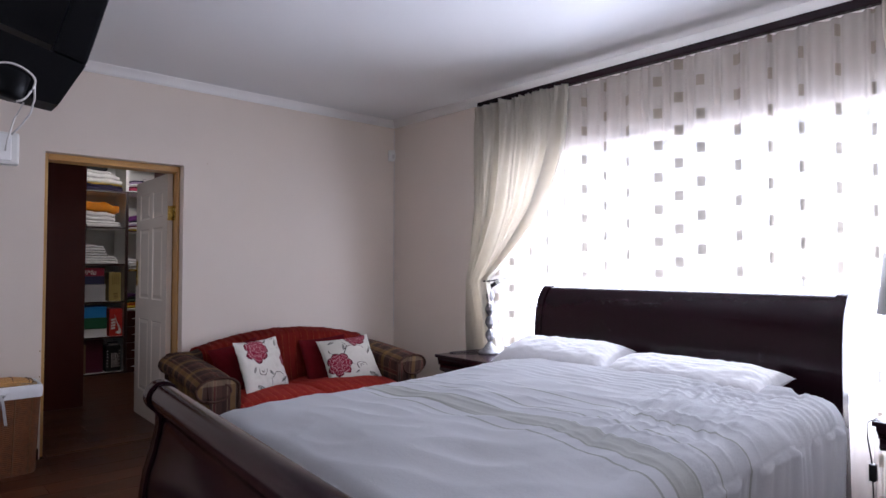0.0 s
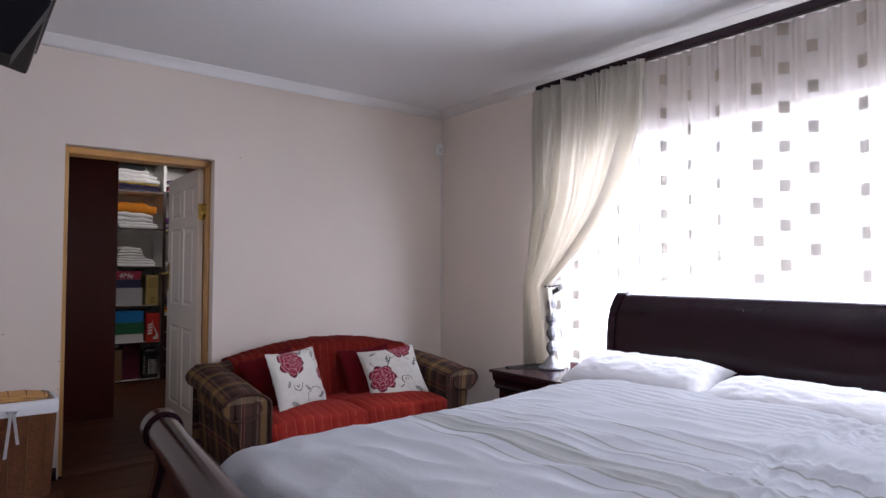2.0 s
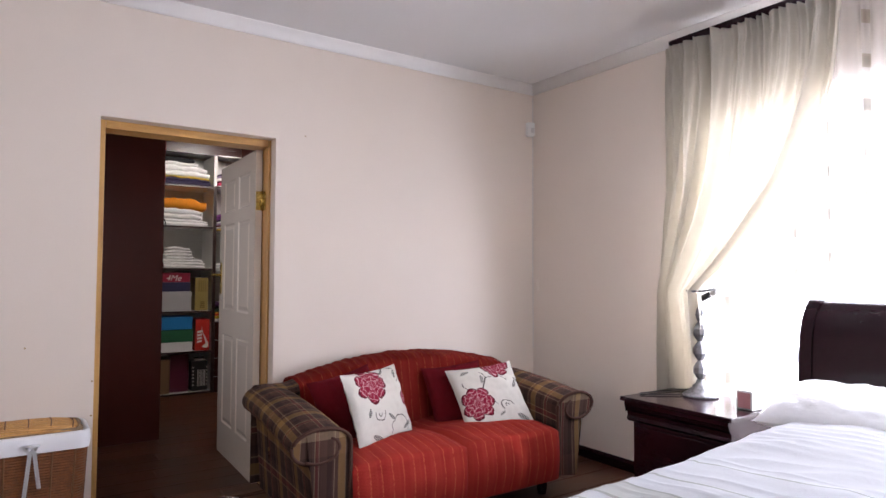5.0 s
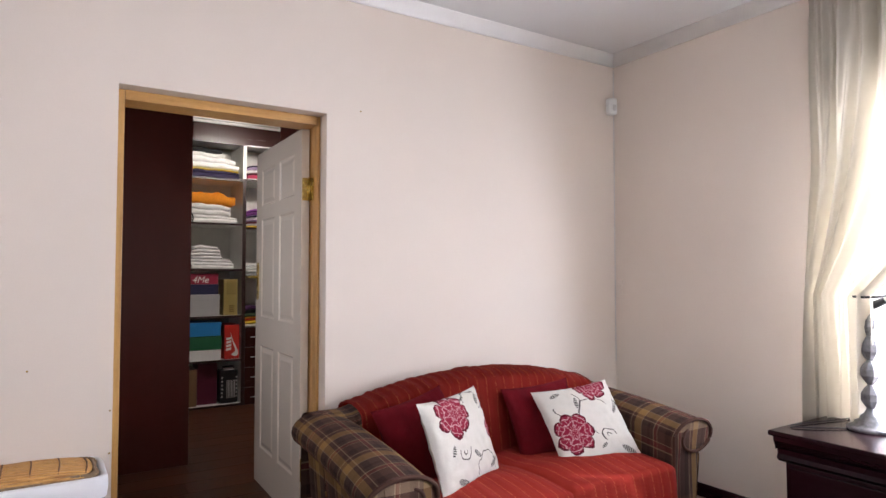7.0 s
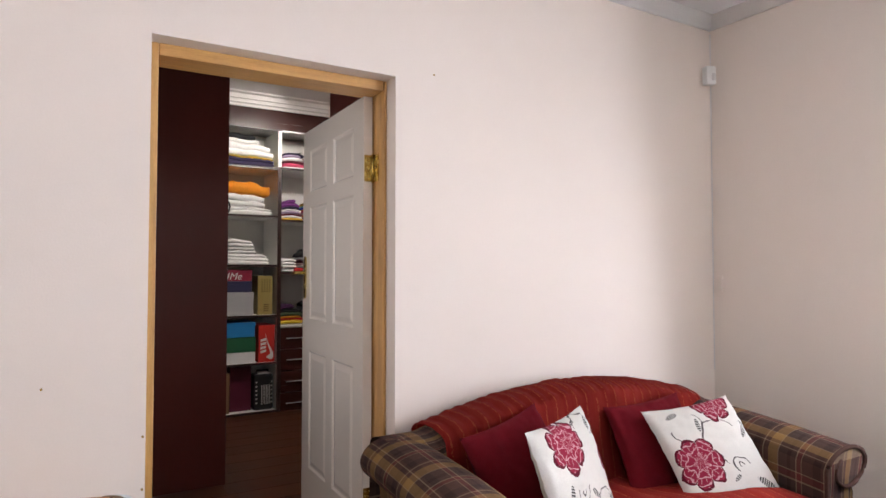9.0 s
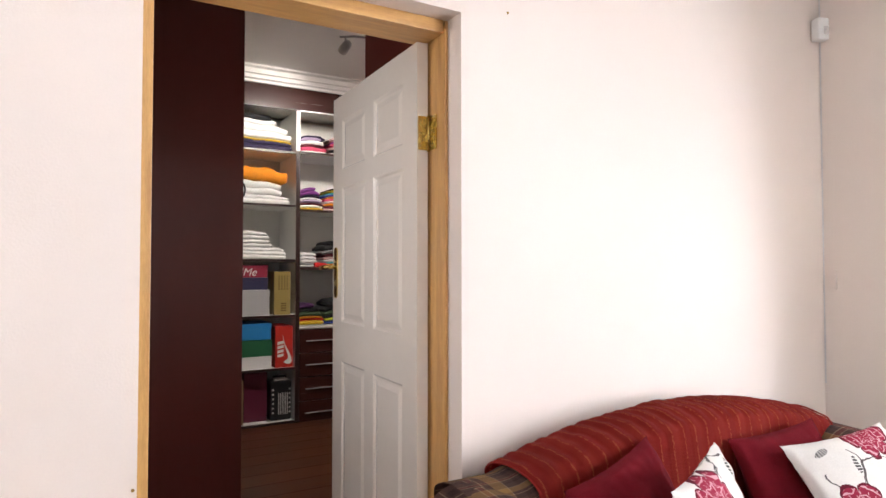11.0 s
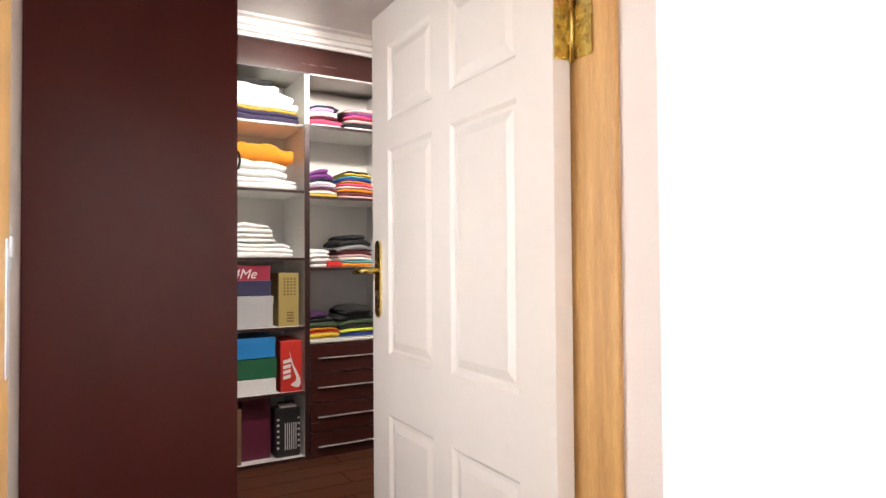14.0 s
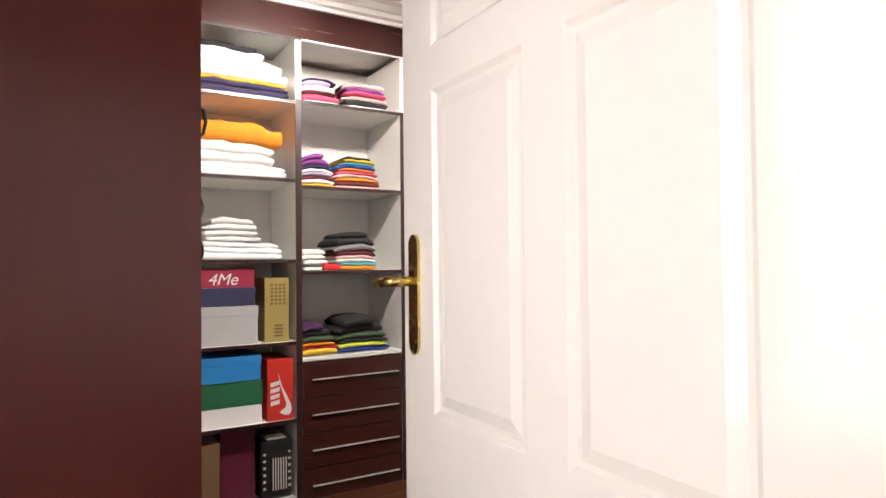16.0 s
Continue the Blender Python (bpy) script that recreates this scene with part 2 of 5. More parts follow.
def drape():
    """Heavy cream curtain; a little daylight passes through it."""
    m, k, b = cloth("cream_curtain_cloth", 0.45)
    b.inputs["Specular IOR Level"].default_value = 0.35
    k.put(b.inputs["Base Color"], k.mix(k.noise(14), (0.73, 0.67, 0.57, 1), (0.83, 0.78, 0.685, 1)))
    k.put(b.inputs["Normal"], k.bump(k.noise(180, 3), 0.2))
    tl = k.n.new("ShaderNodeBsdfTranslucent")
    tl.inputs["Color"].default_value = (0.62, 0.60, 0.58, 1)
    mx = k.n.new("ShaderNodeMixShader")
    mx.inputs[0].default_value = 0.07
    k.l.new(b.outputs[0], mx.inputs[1])
    k.l.new(tl.outputs[0], mx.inputs[2])
    k.l.new(mx.outputs[0], k.n["Material Output"].inputs["Surface"])
    return m


def glass():
    m = bpy.data.materials.new("window_glass")
    m.use_nodes = True
    b = m.node_tree.nodes["Principled BSDF"]
    b.inputs["Roughness"].default_value, b.inputs["Transmission Weight"].default_value, b.inputs["IOR"].default_value = 0.0, 1.0, 1.05
    return m


def planks():
    """Brown laminate board; each piece has its own tone."""
    m, k, b = cloth("laminate_board", 0.28)
    b.inputs["Specular IOR Level"].default_value = 0.35
    oi = k.n.new("ShaderNodeObjectInfo")
    co = k.n.new("ShaderNodeTexCoord")
    mp = k.n.new("ShaderNodeMapping")
    mp.inputs["Scale"].default_value = (1.2, 16, 1)
    sh = k.n.new("ShaderNodeCombineXYZ")
    k.put(sh.inputs[0], k.math("MULTIPLY", oi.outputs["Random"], 40.0))
    k.put(sh.inputs[1], k.math("MULTIPLY", oi.outputs["Random"], 13.0))
    k.l.new(sh.outputs[0], mp.inputs["Location"])
    k.l.new(co.outputs["Object"], mp.inputs["Vector"])
    nz = k.n.new("ShaderNodeTexNoise")
    nz.inputs["Scale"].default_value, nz.inputs["Detail"].default_value, nz.inputs["Distortion"].default_value = 2.0, 8, 1.2
    k.l.new(mp.outputs[0], nz.inputs["Vector"])
    col = k.mix(nz.outputs["Fac"], (0.030, 0.009, 0.005, 1), (0.135, 0.048, 0.020, 1))
    tone = k.math("ADD", 0.75, k.math("MULTIPLY", oi.outputs["Random"], 0.45))
    cm = k.n.new("ShaderNodeCombineColor")
    for i in range(3):
        k.put(cm.inputs[i], tone)
    k.put(b.inputs["Base Color"], k.mix(1.0, col, cm.outputs[0], "MULTIPLY"))
    k.put(b.inputs["Roughness"], k.math("ADD", 0.22, k.math("MULTIPLY", nz.outputs["Fac"], 0.2)))
    k.put(b.inputs["Normal"], k.bump(nz.outputs["Fac"], 0.06, 0.002))
    return m


def duvet_cloth():
    """White cotton with a greyish sewn band and tuck lines across the bed."""
    m, k, b = cloth("duvet_cotton", 0.85)
    uv = k.xyz("UV")
    x = k.math("ADD", uv[0], k.math("MULTIPLY", k.math("SUBTRACT", k.noise(1.6, 2), 0.5), 0.06))
    band = k.math("MULTIPLY", k.math("GREATER_THAN", x, 0.75), k.math("LESS_THAN", x, 0.86))
    col = k.mix(k.noise(5), (0.84, 0.84, 0.85, 1), (0.90, 0.90, 0.91, 1))
    col = k.mix(k.math("MULTIPLY", band, 0.55), col, (0.60, 0.60, 0.52, 1))
    for p in (0.69, 0.75, 0.86, 0.975, 1.15):
        line = k.math("LESS_THAN", k.math("ABSOLUTE", k.math("SUBTRACT", x, p)), 0.0048)
        col = k.mix(k.math("MULTIPLY", line, 0.6), col, (0.40, 0.40, 0.33, 1))
    k.put(b.inputs["Base Color"], col)
    k.put(b.inputs["Normal"], k.bump(k.math("ADD", k.noise(90, 4), k.math("MULTIPLY", k.noise(320, 2), 0.4)), 0.3, 0.003))
    return m


PLAID, RED, SHEER, CURTAIN, GLASS, PLANK, DUVETM = plaid(), throw(), sheer(), drape(), glass(), planks(), duvet_cloth()
FLORAL_A = floral([(0.36, 0.78, 0.25, 7.0), (0.97, 0.50, 0.13, 5.0)], [(0.36, 0.38, 0.02, 0.007), (0.36, 0.38, 0.085, 0.007), (0.75, 0.85, 0.15, 0.006), (0.70, 0.12, 0.17, 0.006)],
                  [(0.20, 0.42, 1.1, 0.06), (0.55, 0.30, 2.3, 0.07), (0.85, 0.13, 0.5, 0.09), (0.28, 0.07, 2.6, 0.10), (0.84, 0.86, 1.2, 0.07), (0.60, 0.93, 0.4, 0.05)])
FLORAL_B = floral([(0.25, 0.40, 0.24, 7.0), (0.70, 0.93, 0.21, 6.0)], [(0.66, 0.30, 0.02, 0.007), (0.66, 0.30, 0.085, 0.007), (0.30, 0.74, 0.17, 0.006), (0.60, 0.55, 0.22, 0.006)],
                  [(0.22, 0.88, 0.3, 0.07), (0.42, 0.74, 1.4, 0.07), (0.88, 0.60, 1.0, 0.07), (0.95, 0.66, 2.2, 0.06), (0.84, 0.10, 2.5, 0.10), (0.55, 0.20, 0.5, 0.05)])
PINE_H = mat("varnished_pine_head", (0.52, 0.30, 0.10), 0.35, vary=0.3, scale=5, stretch=(0.7, 9, 9), bump=0.1, bscale=60, tint=(0.40, 0.20, 0.055))
BRASS_D = mat("brass_screw", (0.4, 0.25, 0.08), 0.4, metal=1.0, vary=0.2)
SHEETM = mat("taupe_sheet", (0.16, 0.135, 0.12), 0.9, vary=0.1, scale=8, bump=0.2, bscale=220)
PILLOWM = mat("pillow_cotton", (0.82, 0.815, 0.82), 0.75, vary=0.03, scale=5, bump=0.3, bscale=60)
SILVER = mat("antique_silver_leaf", (0.27, 0.27, 0.28), 0.38, metal=0.6, vary=0.45, scale=28, bump=0.3, bscale=60)
MAROON = mat("maroon_velvet", (0.125, 0.006, 0.010), 0.95, spec=0.1, vary=0.2, scale=12, bump=0.3, bscale=240)
GREYM = mat("pale_grey_plastic", (0.66, 0.63, 0.60), 0.5, vary=0.1)
WICKER_D = mat("dark_cane", (0.16, 0.07, 0.025), 0.6, vary=0.3, scale=30)
WICKER_B = mat("weathered_cane", (0.24, 0.16, 0.09), 0.65, vary=0.4, scale=40, bump=0.4, bscale=120)
WICKER_L = mat("honey_cane", (0.60, 0.33, 0.10), 0.5, vary=0.4, scale=9, stretch=(1.5, 30, 1), bump=0.4, bscale=40, tint=(0.30, 0.13, 0.04))
EDGE = mat("dark_brown_edging", (0.028, 0.011, 0.010), 0.35, vary=0.12)
MAHOG_X = mat("mahogany_board_across", (0.044, 0.012, 0.010), 0.24, vary=0.10, scale=4, stretch=(0.6, 8, 8), bump=0.03, bscale=30)
BULB = bpy.data.materials.new("lit_bulb")
BULB.use_nodes = True
BULB.node_tree.nodes["Principled BSDF"].inputs["Emission Color"].default_value = (1.0, 0.9, 0.75, 1)
BULB.node_tree.nodes["Principled BSDF"].inputs["Emission Strength"].default_value = 8.0

# ---- builders ----


def box(bm, x0, x1, y0, y1, z0, z1, bevel=0.0):
    g = bmesh.ops.create_cube(bm, size=1.0)
    m = Matrix.Translation(((x0 + x1) / 2, (y0 + y1) / 2, (z0 + z1) / 2)) @ Matrix.Diagonal((abs(x1 - x0), abs(y1 - y0), abs(z1 - z0), 1))
    bmesh.ops.transform(bm, matrix=m, verts=g["verts"])
    if bevel:
        edges = list({e for v in g["verts"] for e in v.link_edges})
        bmesh.ops.bevel(bm, geom=edges, offset=bevel, segments=2, profile=0.6, affect="EDGES")
    return bm


def boxes(*rows, bevel=0.0):
    bm = bmesh.new()
    for r in rows:
        box(bm, *r, bevel=bevel)
    return bm


def finish(bm, name, material, smooth=False):
    me = bpy.data.meshes.new(name)
    if smooth == "angle":
        for e in bm.edges:
            e.smooth = e.calc_face_angle(3.0) < 0.7
    bm.to_mesh(me)
    bm.free()
    for m in material if isinstance(material, (list, tuple)) else [material]:
        me.materials.append(m)
    if smooth:
        me.shade_smooth()
    return me


def thing(name, label, category, m=None, group="", kind=""):
    ob = new(name)
    ob.matrix_basis = m or Matrix()
    return tagged(ob, label, category, group, kind)


def part(name, bm, material, parent, label="", smooth=False, m=None):
    ob = new(name, finish(bm, name, material, smooth))
    ob.parent = parent
    if m is not None:
        ob.matrix_basis = m
    if label:
        tagged(ob, label)
    return ob


def structure(name, bm, material, label, category, smooth=False):
    return tagged(new(name, finish(bm, name, material, smooth)), label, category, kind="structure")


# ---- structure ----
XL, XR, YB, YD, ZC = -1.3, 3.205, -1.3, 5.05, 2.705  # bedroom: west, east, south and door walls, ceiling
TH = 0.22                                            # wall thickness
DX0, DX1, DZ = 0.271, 1.180, 2.056                    # doorway
CX0, CX1, CY0, CY1, CZ = 0.22, 2.9, YD + 0.22, 8.86, 2.80  # dressing room
structure("wall_north", boxes((XL - TH, DX0, YD, CY0, 0, 2.9), (DX1, XR + TH, YD, CY0, 0, 2.9), (DX0, DX1, YD, CY0, DZ, 2.9)), WALL,
          "cream painted plaster wall with the doorway to the dressing room", "wall")
WY0, WY1, WZ0, WZ1 = 0.25, 3.55, 0.5, 2.17           # bedroom window
structure("wall_east", boxes((XR, XR + TH, YB - TH, WY0, 0, ZC), (XR, XR + TH, WY1, YD, 0, ZC), (XR, XR + TH, WY0, WY1, 0, WZ0), (XR, XR + TH, WY0, WY1, WZ1, ZC)), WALL,
          "cream painted plaster wall with a wide window", "wall")
structure("wall_west", boxes((XL - TH, XL, YB - TH, -0.85, 0, ZC), (XL - TH, XL, 1.05, YD, 0, ZC), (XL - TH, XL, -0.85, 1.05, 0, 0.85), (XL - TH, XL, -0.85, 1.05, 2.15, ZC)), WALL, "cream painted plaster wall with an opening for the added window", "wall")
structure("wall_south", boxes((XL, XR, YB - TH, YB, 0, ZC)), WALL, "cream painted plaster wall", "wall")
structure("ceiling", boxes((XL - TH, XR + TH, YB - TH, YD, ZC, ZC + 0.12)), CEIL, "smooth white painted bedroom ceiling", "ceiling")
# opening for the assumed, unseen window
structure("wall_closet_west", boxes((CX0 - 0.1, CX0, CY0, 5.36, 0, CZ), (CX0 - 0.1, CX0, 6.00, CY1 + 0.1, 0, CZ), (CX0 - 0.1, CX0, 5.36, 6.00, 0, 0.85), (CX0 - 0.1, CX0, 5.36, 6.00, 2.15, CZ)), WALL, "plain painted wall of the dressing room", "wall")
structure("wall_closet_east", boxes((CX1, CX1 + 0.1, CY0, CY1 + 0.1, 0, CZ)), WALL, "plain painted wall of the dressing room", "wall")
structure("wall_closet_north", boxes((CX0, CX1, CY1, CY1 + 0.1, 0, CZ)), WALL, "plain painted wall of the dressing room", "wall")
structure("ceiling_closet", boxes((CX0 - 0.1, CX1 + 0.1, CY0, CY1 + 0.1, CZ, CZ + 0.12)), CEIL, "white painted ceiling of the dressing room", "ceiling")


def sweep(profile, a, b, up=Vector((0, 0, 1))):
    """A moulding: a profile of (out, up) pairs drawn along the line from a to b; out is to the left of the way."""
    a, b = Vector(a), Vector(b)
    out = up.cross((b - a).normalized())
    bm = bmesh.new()
    rows = [[bm.verts.new(p + out * o + up * u) for o, u in profile] for p in (a, b)]
    n = len(profile)
    for i in range(n):
        bm.faces.new((rows[0][i], rows[0][(i + 1) % n], rows[1][(i + 1) % n], rows[1][i]))
    bm.faces.new(rows[0][::-1])
    bm.faces.new(rows[1])
    bmesh.ops.recalc_face_normals(bm, faces=bm.faces)
    return bm


COVE = [(0, 0), (0, -0.062), (0.009, -0.059), (0.016, -0.046), (0.028, -0.029), (0.046, -0.012), (0.066, -0.004), (0.068, 0)]
for nm, a, b in (("trim_cornice_north", (XR, YD, ZC), (XL, YD, ZC)), ("trim_cornice_east", (XR, YB, ZC), (XR, YD, ZC)), ("trim_cornice_west", (XL, YD, ZC), (XL, YB, ZC))):
    structure(nm, sweep(COVE, a, b), CORNICE, "white painted coved plaster cornice", "cornice", smooth=True)
STEPS = [(0, 0), (0, -0.11), (0.02, -0.11), (0.02, -0.09), (0.05, -0.085), (0.055, -0.06), (0.075, -0.055), (0.08, -0.02), (0.12, -0.015), (0.12, 0)]
structure("trim_cornice_closet", sweep(STEPS, (CX1, 8.303, CZ), (CX0, 8.303, CZ)), CORNICE, "white stepped plaster cornice above the wardrobe", "cornice")
SKIRT = [(0, 0), (0.016, 0), (0.016, 0.06), (0.010, 0.078), (0, 0.08)]
for nm, a, b in (("baseboard_north", (XR - 0.02, YD, 0), (DX1 + 0.01, YD, 0)), ("baseboard_north_short", (DX0 - 0.01, YD, 0), (XL, YD, 0)), ("baseboard_east", (XR, YB, 0), (XR, YD, 0)), ("baseboard_west", (XL, YD, 0), (XL, YB, 0))):
    structure(nm, sweep(SKIRT, a, b), DARKWOOD, "dark brown wooden skirting board", "baseboard")

# outside: ground and window
structure("ground", boxes((-60, 60, -60, 60, -0.5, -0.3)), mat("pale_paving", (0.4, 0.38, 0.34), 0.9, vary=0.2), "pale paved ground outside", "ground")
win = tagged(new("window_1", finish(boxes((XR + 0.08, XR + 0.14, WY0, WY1, WZ0, WZ0 + 0.05), (XR + 0.08, XR + 0.14, WY0, WY1, WZ1 - 0.05, WZ1),
             (XR + 0.08, XR + 0.14, WY0, WY0 + 0.05, WZ0 + 0.05, WZ1 - 0.05), (XR + 0.08, XR + 0.14, WY1 - 0.05, WY1, WZ0 + 0.05, WZ1 - 0.05)), "window_1", WHITE)),
             "wide white window frame behind the sheer curtain", "window", kind="structure")
pane = part("pane", boxes((XR + 0.105, XR + 0.111, WY0 + 0.05, WY1 - 0.05, WZ0 + 0.05, WZ1 - 0.05)), GLASS, win, "clear window glass")
pane.visible_shadow = False
part("window_sill", boxes((XR - 0.02, XR + 0.08, WY0, WY1, WZ0 - 0.025, WZ0 - 0.002), bevel=0.004), WHITE, win)

# both out of view: the bedroom's is made up, the dressing room's assumed
for nm, x, y0, y1, lab in (("added_window_2", XL - 0.12, -0.85, 1.05, "white framed unseen window added in the bedroom's west wall for fill light"), ("assumed_window_3", CX0 - 0.07, 5.36, 6.00, "white framed unseen window of the dressing room, assumed from the door's highlights")):
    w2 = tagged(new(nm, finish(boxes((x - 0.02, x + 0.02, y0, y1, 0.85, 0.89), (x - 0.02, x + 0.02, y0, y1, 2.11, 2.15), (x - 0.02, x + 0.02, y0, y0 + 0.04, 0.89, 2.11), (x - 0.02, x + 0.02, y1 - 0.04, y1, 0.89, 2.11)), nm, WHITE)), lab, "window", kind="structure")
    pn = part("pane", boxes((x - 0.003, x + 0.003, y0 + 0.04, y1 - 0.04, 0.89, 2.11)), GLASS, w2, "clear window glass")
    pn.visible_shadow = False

# door frame in the doorway's inner half, and the threshold
JY0, JY1 = YD + 0.080, YD + 0.225
fr = tagged(new("door_frame_1", finish(boxes((DX0 + 0.001, DX0 + 0.031, JY0, JY1, 0, DZ - 0.001), bevel=0.003), "door_frame_1", PINE)), "varnished pine door frame in the doorway", "door frame", kind="structure")
part("jamb", boxes((DX1 - 0.0125, DX1 - 0.001, JY0, JY1, 0, DZ - 0.001), bevel=0.003), PINE, fr)
part("head", boxes((DX0 + 0.032, DX1 - 0.0175, JY0, JY1, DZ - 0.044, DZ - 0.001), bevel=0.003), PINE_H, fr)
part("strike_plate", boxes((DX0 + 0.0315, DX0 + 0.033, JY1 - 0.05, JY1 - 0.02, 1.14, 1.30)), CHROME, fr, "metal strike plate")
structure("trim_threshold", boxes((DX0 + 0.046, DX1 - 0.03, YD + 0.02, YD + 0.07, 0.009, 0.016), bevel=0.003), mat("worn_threshold", (0.13, 0.062, 0.030), 0.4, vary=0.2), "worn brown threshold strip in the doorway", "threshold")


def tube(points, r, sides=8, closed=False):
    """A round rod along points."""
    pts = [Vector(p) for p in points]
    bm = bmesh.new()
    rings = []
    n = len(pts)
    for i, p in enumerate(pts):
        d = (pts[(i + 1) % n] - pts[i - 1]) if closed or 0 < i < n - 1 else (pts[1] - pts[0] if i == 0 else pts[-1] - pts[-2])
        d.normalize()
        side = d.cross(Vector((0, 0, 1)) if abs(d.z) < 0.9 else Vector((1, 0, 0))).normalized()
        top = side.cross(d)
        rings.append([bm.verts.new(p + (side * math.cos(a) + top * math.sin(a)) * r) for a in np.linspace(0, 2 * math.pi, sides, endpoint=False)])
    for i in range(n if closed else n - 1):
        p, q = rings[i], rings[(i + 1) % n]
        for j in range(sides):
            bm.faces.new((p[j], p[(j + 1) % sides], q[(j + 1) % sides], q[j]))
    if not closed:
        bm.faces.new(rings[0][::-1])
        bm.faces.new(rings[-1])
    bmesh.ops.recalc_face_normals(bm, faces=bm.faces)
    return bm


def lathe(profile, sides=24, m=Matrix()):
    """A turned body: (radius, height) pairs round the z axis."""
    bm = bmesh.new()
    rings = [[bm.verts.new(m @ Vector((r * math.cos(a), r * math.sin(a), z))) for a in np.linspace(0, 2 * math.pi, sides, endpoint=False)] for r, z in profile]
    for p, q in zip(rings, rings[1:]):
        for j in range(sides):
            bm.faces.new((p[j], p[(j + 1) % sides], q[(j + 1) % sides], q[j]))
    bm.faces.new(rings[0][::-1])
    bm.faces.new(rings[-1])
    bmesh.ops.recalc_face_normals(bm, faces=bm.faces)
    return bm


def prism(outline, y0, y1):
    """An outline of (x, z) pairs with thickness from y0 to y1."""
    bm = bmesh.new()
    a = [bm.verts.new((x, y0, z)) for x, z in outline]
    b = [bm.verts.new((x, y1, z)) for x, z in outline]
    bm.faces.new(a)
    bm.faces.new(b[::-1])
    for i in range(len(a)):
        j = (i + 1) % len(a)
        bm.faces.new((a[j], a[i], b[i], b[j]))
    bmesh.ops.recalc_face_normals(bm, faces=bm.faces)
    return bm


def sheet(nu, nv, f, uv=None, thick=0.0):
    """A cloth: f(u, v) gives a point for u, v from 0 to 1."""
    bm = bmesh.new()
    us, vs = np.linspace(0, 1, nu + 1), np.linspace(0, 1, nv + 1)
    grid = [[bm.verts.new(f(u, v)) for v in vs] for u in us]
    lay = bm.loops.layers.uv.new("UVMap")
    for i in range(nu):
        for j in range(nv):
            face = bm.faces.new((grid[i][j], grid[i + 1][j], grid[i + 1][j + 1], grid[i][j + 1]))
            for lp, (a, b) in zip(face.loops, ((i, j), (i + 1, j), (i + 1, j + 1), (i, j + 1))):
                lp[lay].uv = uv(us[a], vs[b]) if uv else (us[a], vs[b])
    if thick:
        bmesh.ops.solidify(bm, geom=bm.faces[:], thickness=thick)
    return bm


# ---- door leaf ----


def build_door():
    width, height, thick = 0.862, 2.002, 0.04
    door = tagged(new("door_1"), "white enamelled six-panel door standing open into the dressing room", "door", kind="structure")
    door.matrix_basis = pose(1.1215, 5.238, 0.008, 0, 0, 88.6)
    bm = bmesh.new()
    xs = [0, 0.115, 0.385, 0.475, 0.747, width]
    zs = [0, 0.22, 0.83, 1.0, 1.59, 1.67, 1.89, height]
    panels = []
    for side, y in ((1, 0.0), (-1, -thick)):
        grid = [[bm.verts.new((x, y, z)) for z in zs] for x in xs]
        for i in range(len(xs) - 1):
            for j in range(len(zs) - 1):
                q = (grid[i][j], grid[i + 1][j], grid[i + 1][j + 1], grid[i][j + 1])
                fc = bm.faces.new(q if side < 0 else q[::-1])
                if i in (1, 3) and j in (1, 3, 5):
                    panels.append(fc)
        if side > 0:
            front = grid
        else:
            rim = lambda g: [g[i][0] for i in range(6)] + [g[5][j] for j in range(1, 8)] + [g[i][7] for i in range(4, -1, -1)] + [g[0][j] for j in range(6, 0, -1)]
            fa, ba = rim(front), rim(grid)
            for i in range(len(fa)):
                j = (i + 1) % len(fa)
                bm.faces.new((fa[i], fa[j], ba[j], ba[i]))
    bmesh.ops.recalc_face_normals(bm, faces=bm.faces)
    for fc in panels:
        bmesh.ops.inset_individual(bm, faces=[fc], thickness=0.014, depth=-0.007)
        bmesh.ops.inset_individual(bm, faces=[fc], thickness=0.012, depth=0.0)
        bmesh.ops.inset_individual(bm, faces=[fc], thickness=0.03, depth=0.005)
    part("leaf", bm, WHITE, door)
    plate = part("handle_plate", prism([(0.815 + 0.019 * math.cos(a), 1.215 + (0.09 if math.sin(a) > 0 else -0.09) + 0.024 * math.sin(a)) for a in np.linspace(0, 2 * math.pi, 20, endpoint=False)], 0.0005, 0.006), BRASS, door, "brass handle plate")
    part("lever", tube([(0.815, 0.006, 1.24), (0.815, 0.045, 1.24), (0.825, 0.052, 1.24), (0.850, 0.053, 1.239), (0.882, 0.052, 1.236)], 0.0095), BRASS, plate, smooth=True)
    part("keyhole", prism([(0.815 + 0.004 * math.cos(a), 1.15 + 0.008 * math.sin(a)) for a in np.linspace(0, 6.28, 10, endpoint=False)], 0.006, 0.0068), BLACK, plate)
    for z in (0.22, 1.635):
        h = part("hinge", boxes((-0.003, -0.0004, -0.036, -0.003, z, z + 0.115)), BRASS, door, "brass butt hinge")
        part("hinge_leaf", boxes((-0.056, -0.004, -0.0455, -0.0430, z, z + 0.115)), BRASS, h)
        part("knuckle", tube([(-0.006, -0.0395, z - 0.004), (-0.006, -0.0395, z + 0.119)], 0.0055, 10), BRASS, h, smooth=True)
        for k in range(5):
            part("screw", lathe([(0.0045, 0), (0.0045, 0.0012)], 8, Matrix.Translation((-0.0028, -0.012 - 0.013 * (k % 2), z + 0.014 + 0.022 * k)) @ pose(0, 0, 0, 0, -90)), BRASS_D, h)
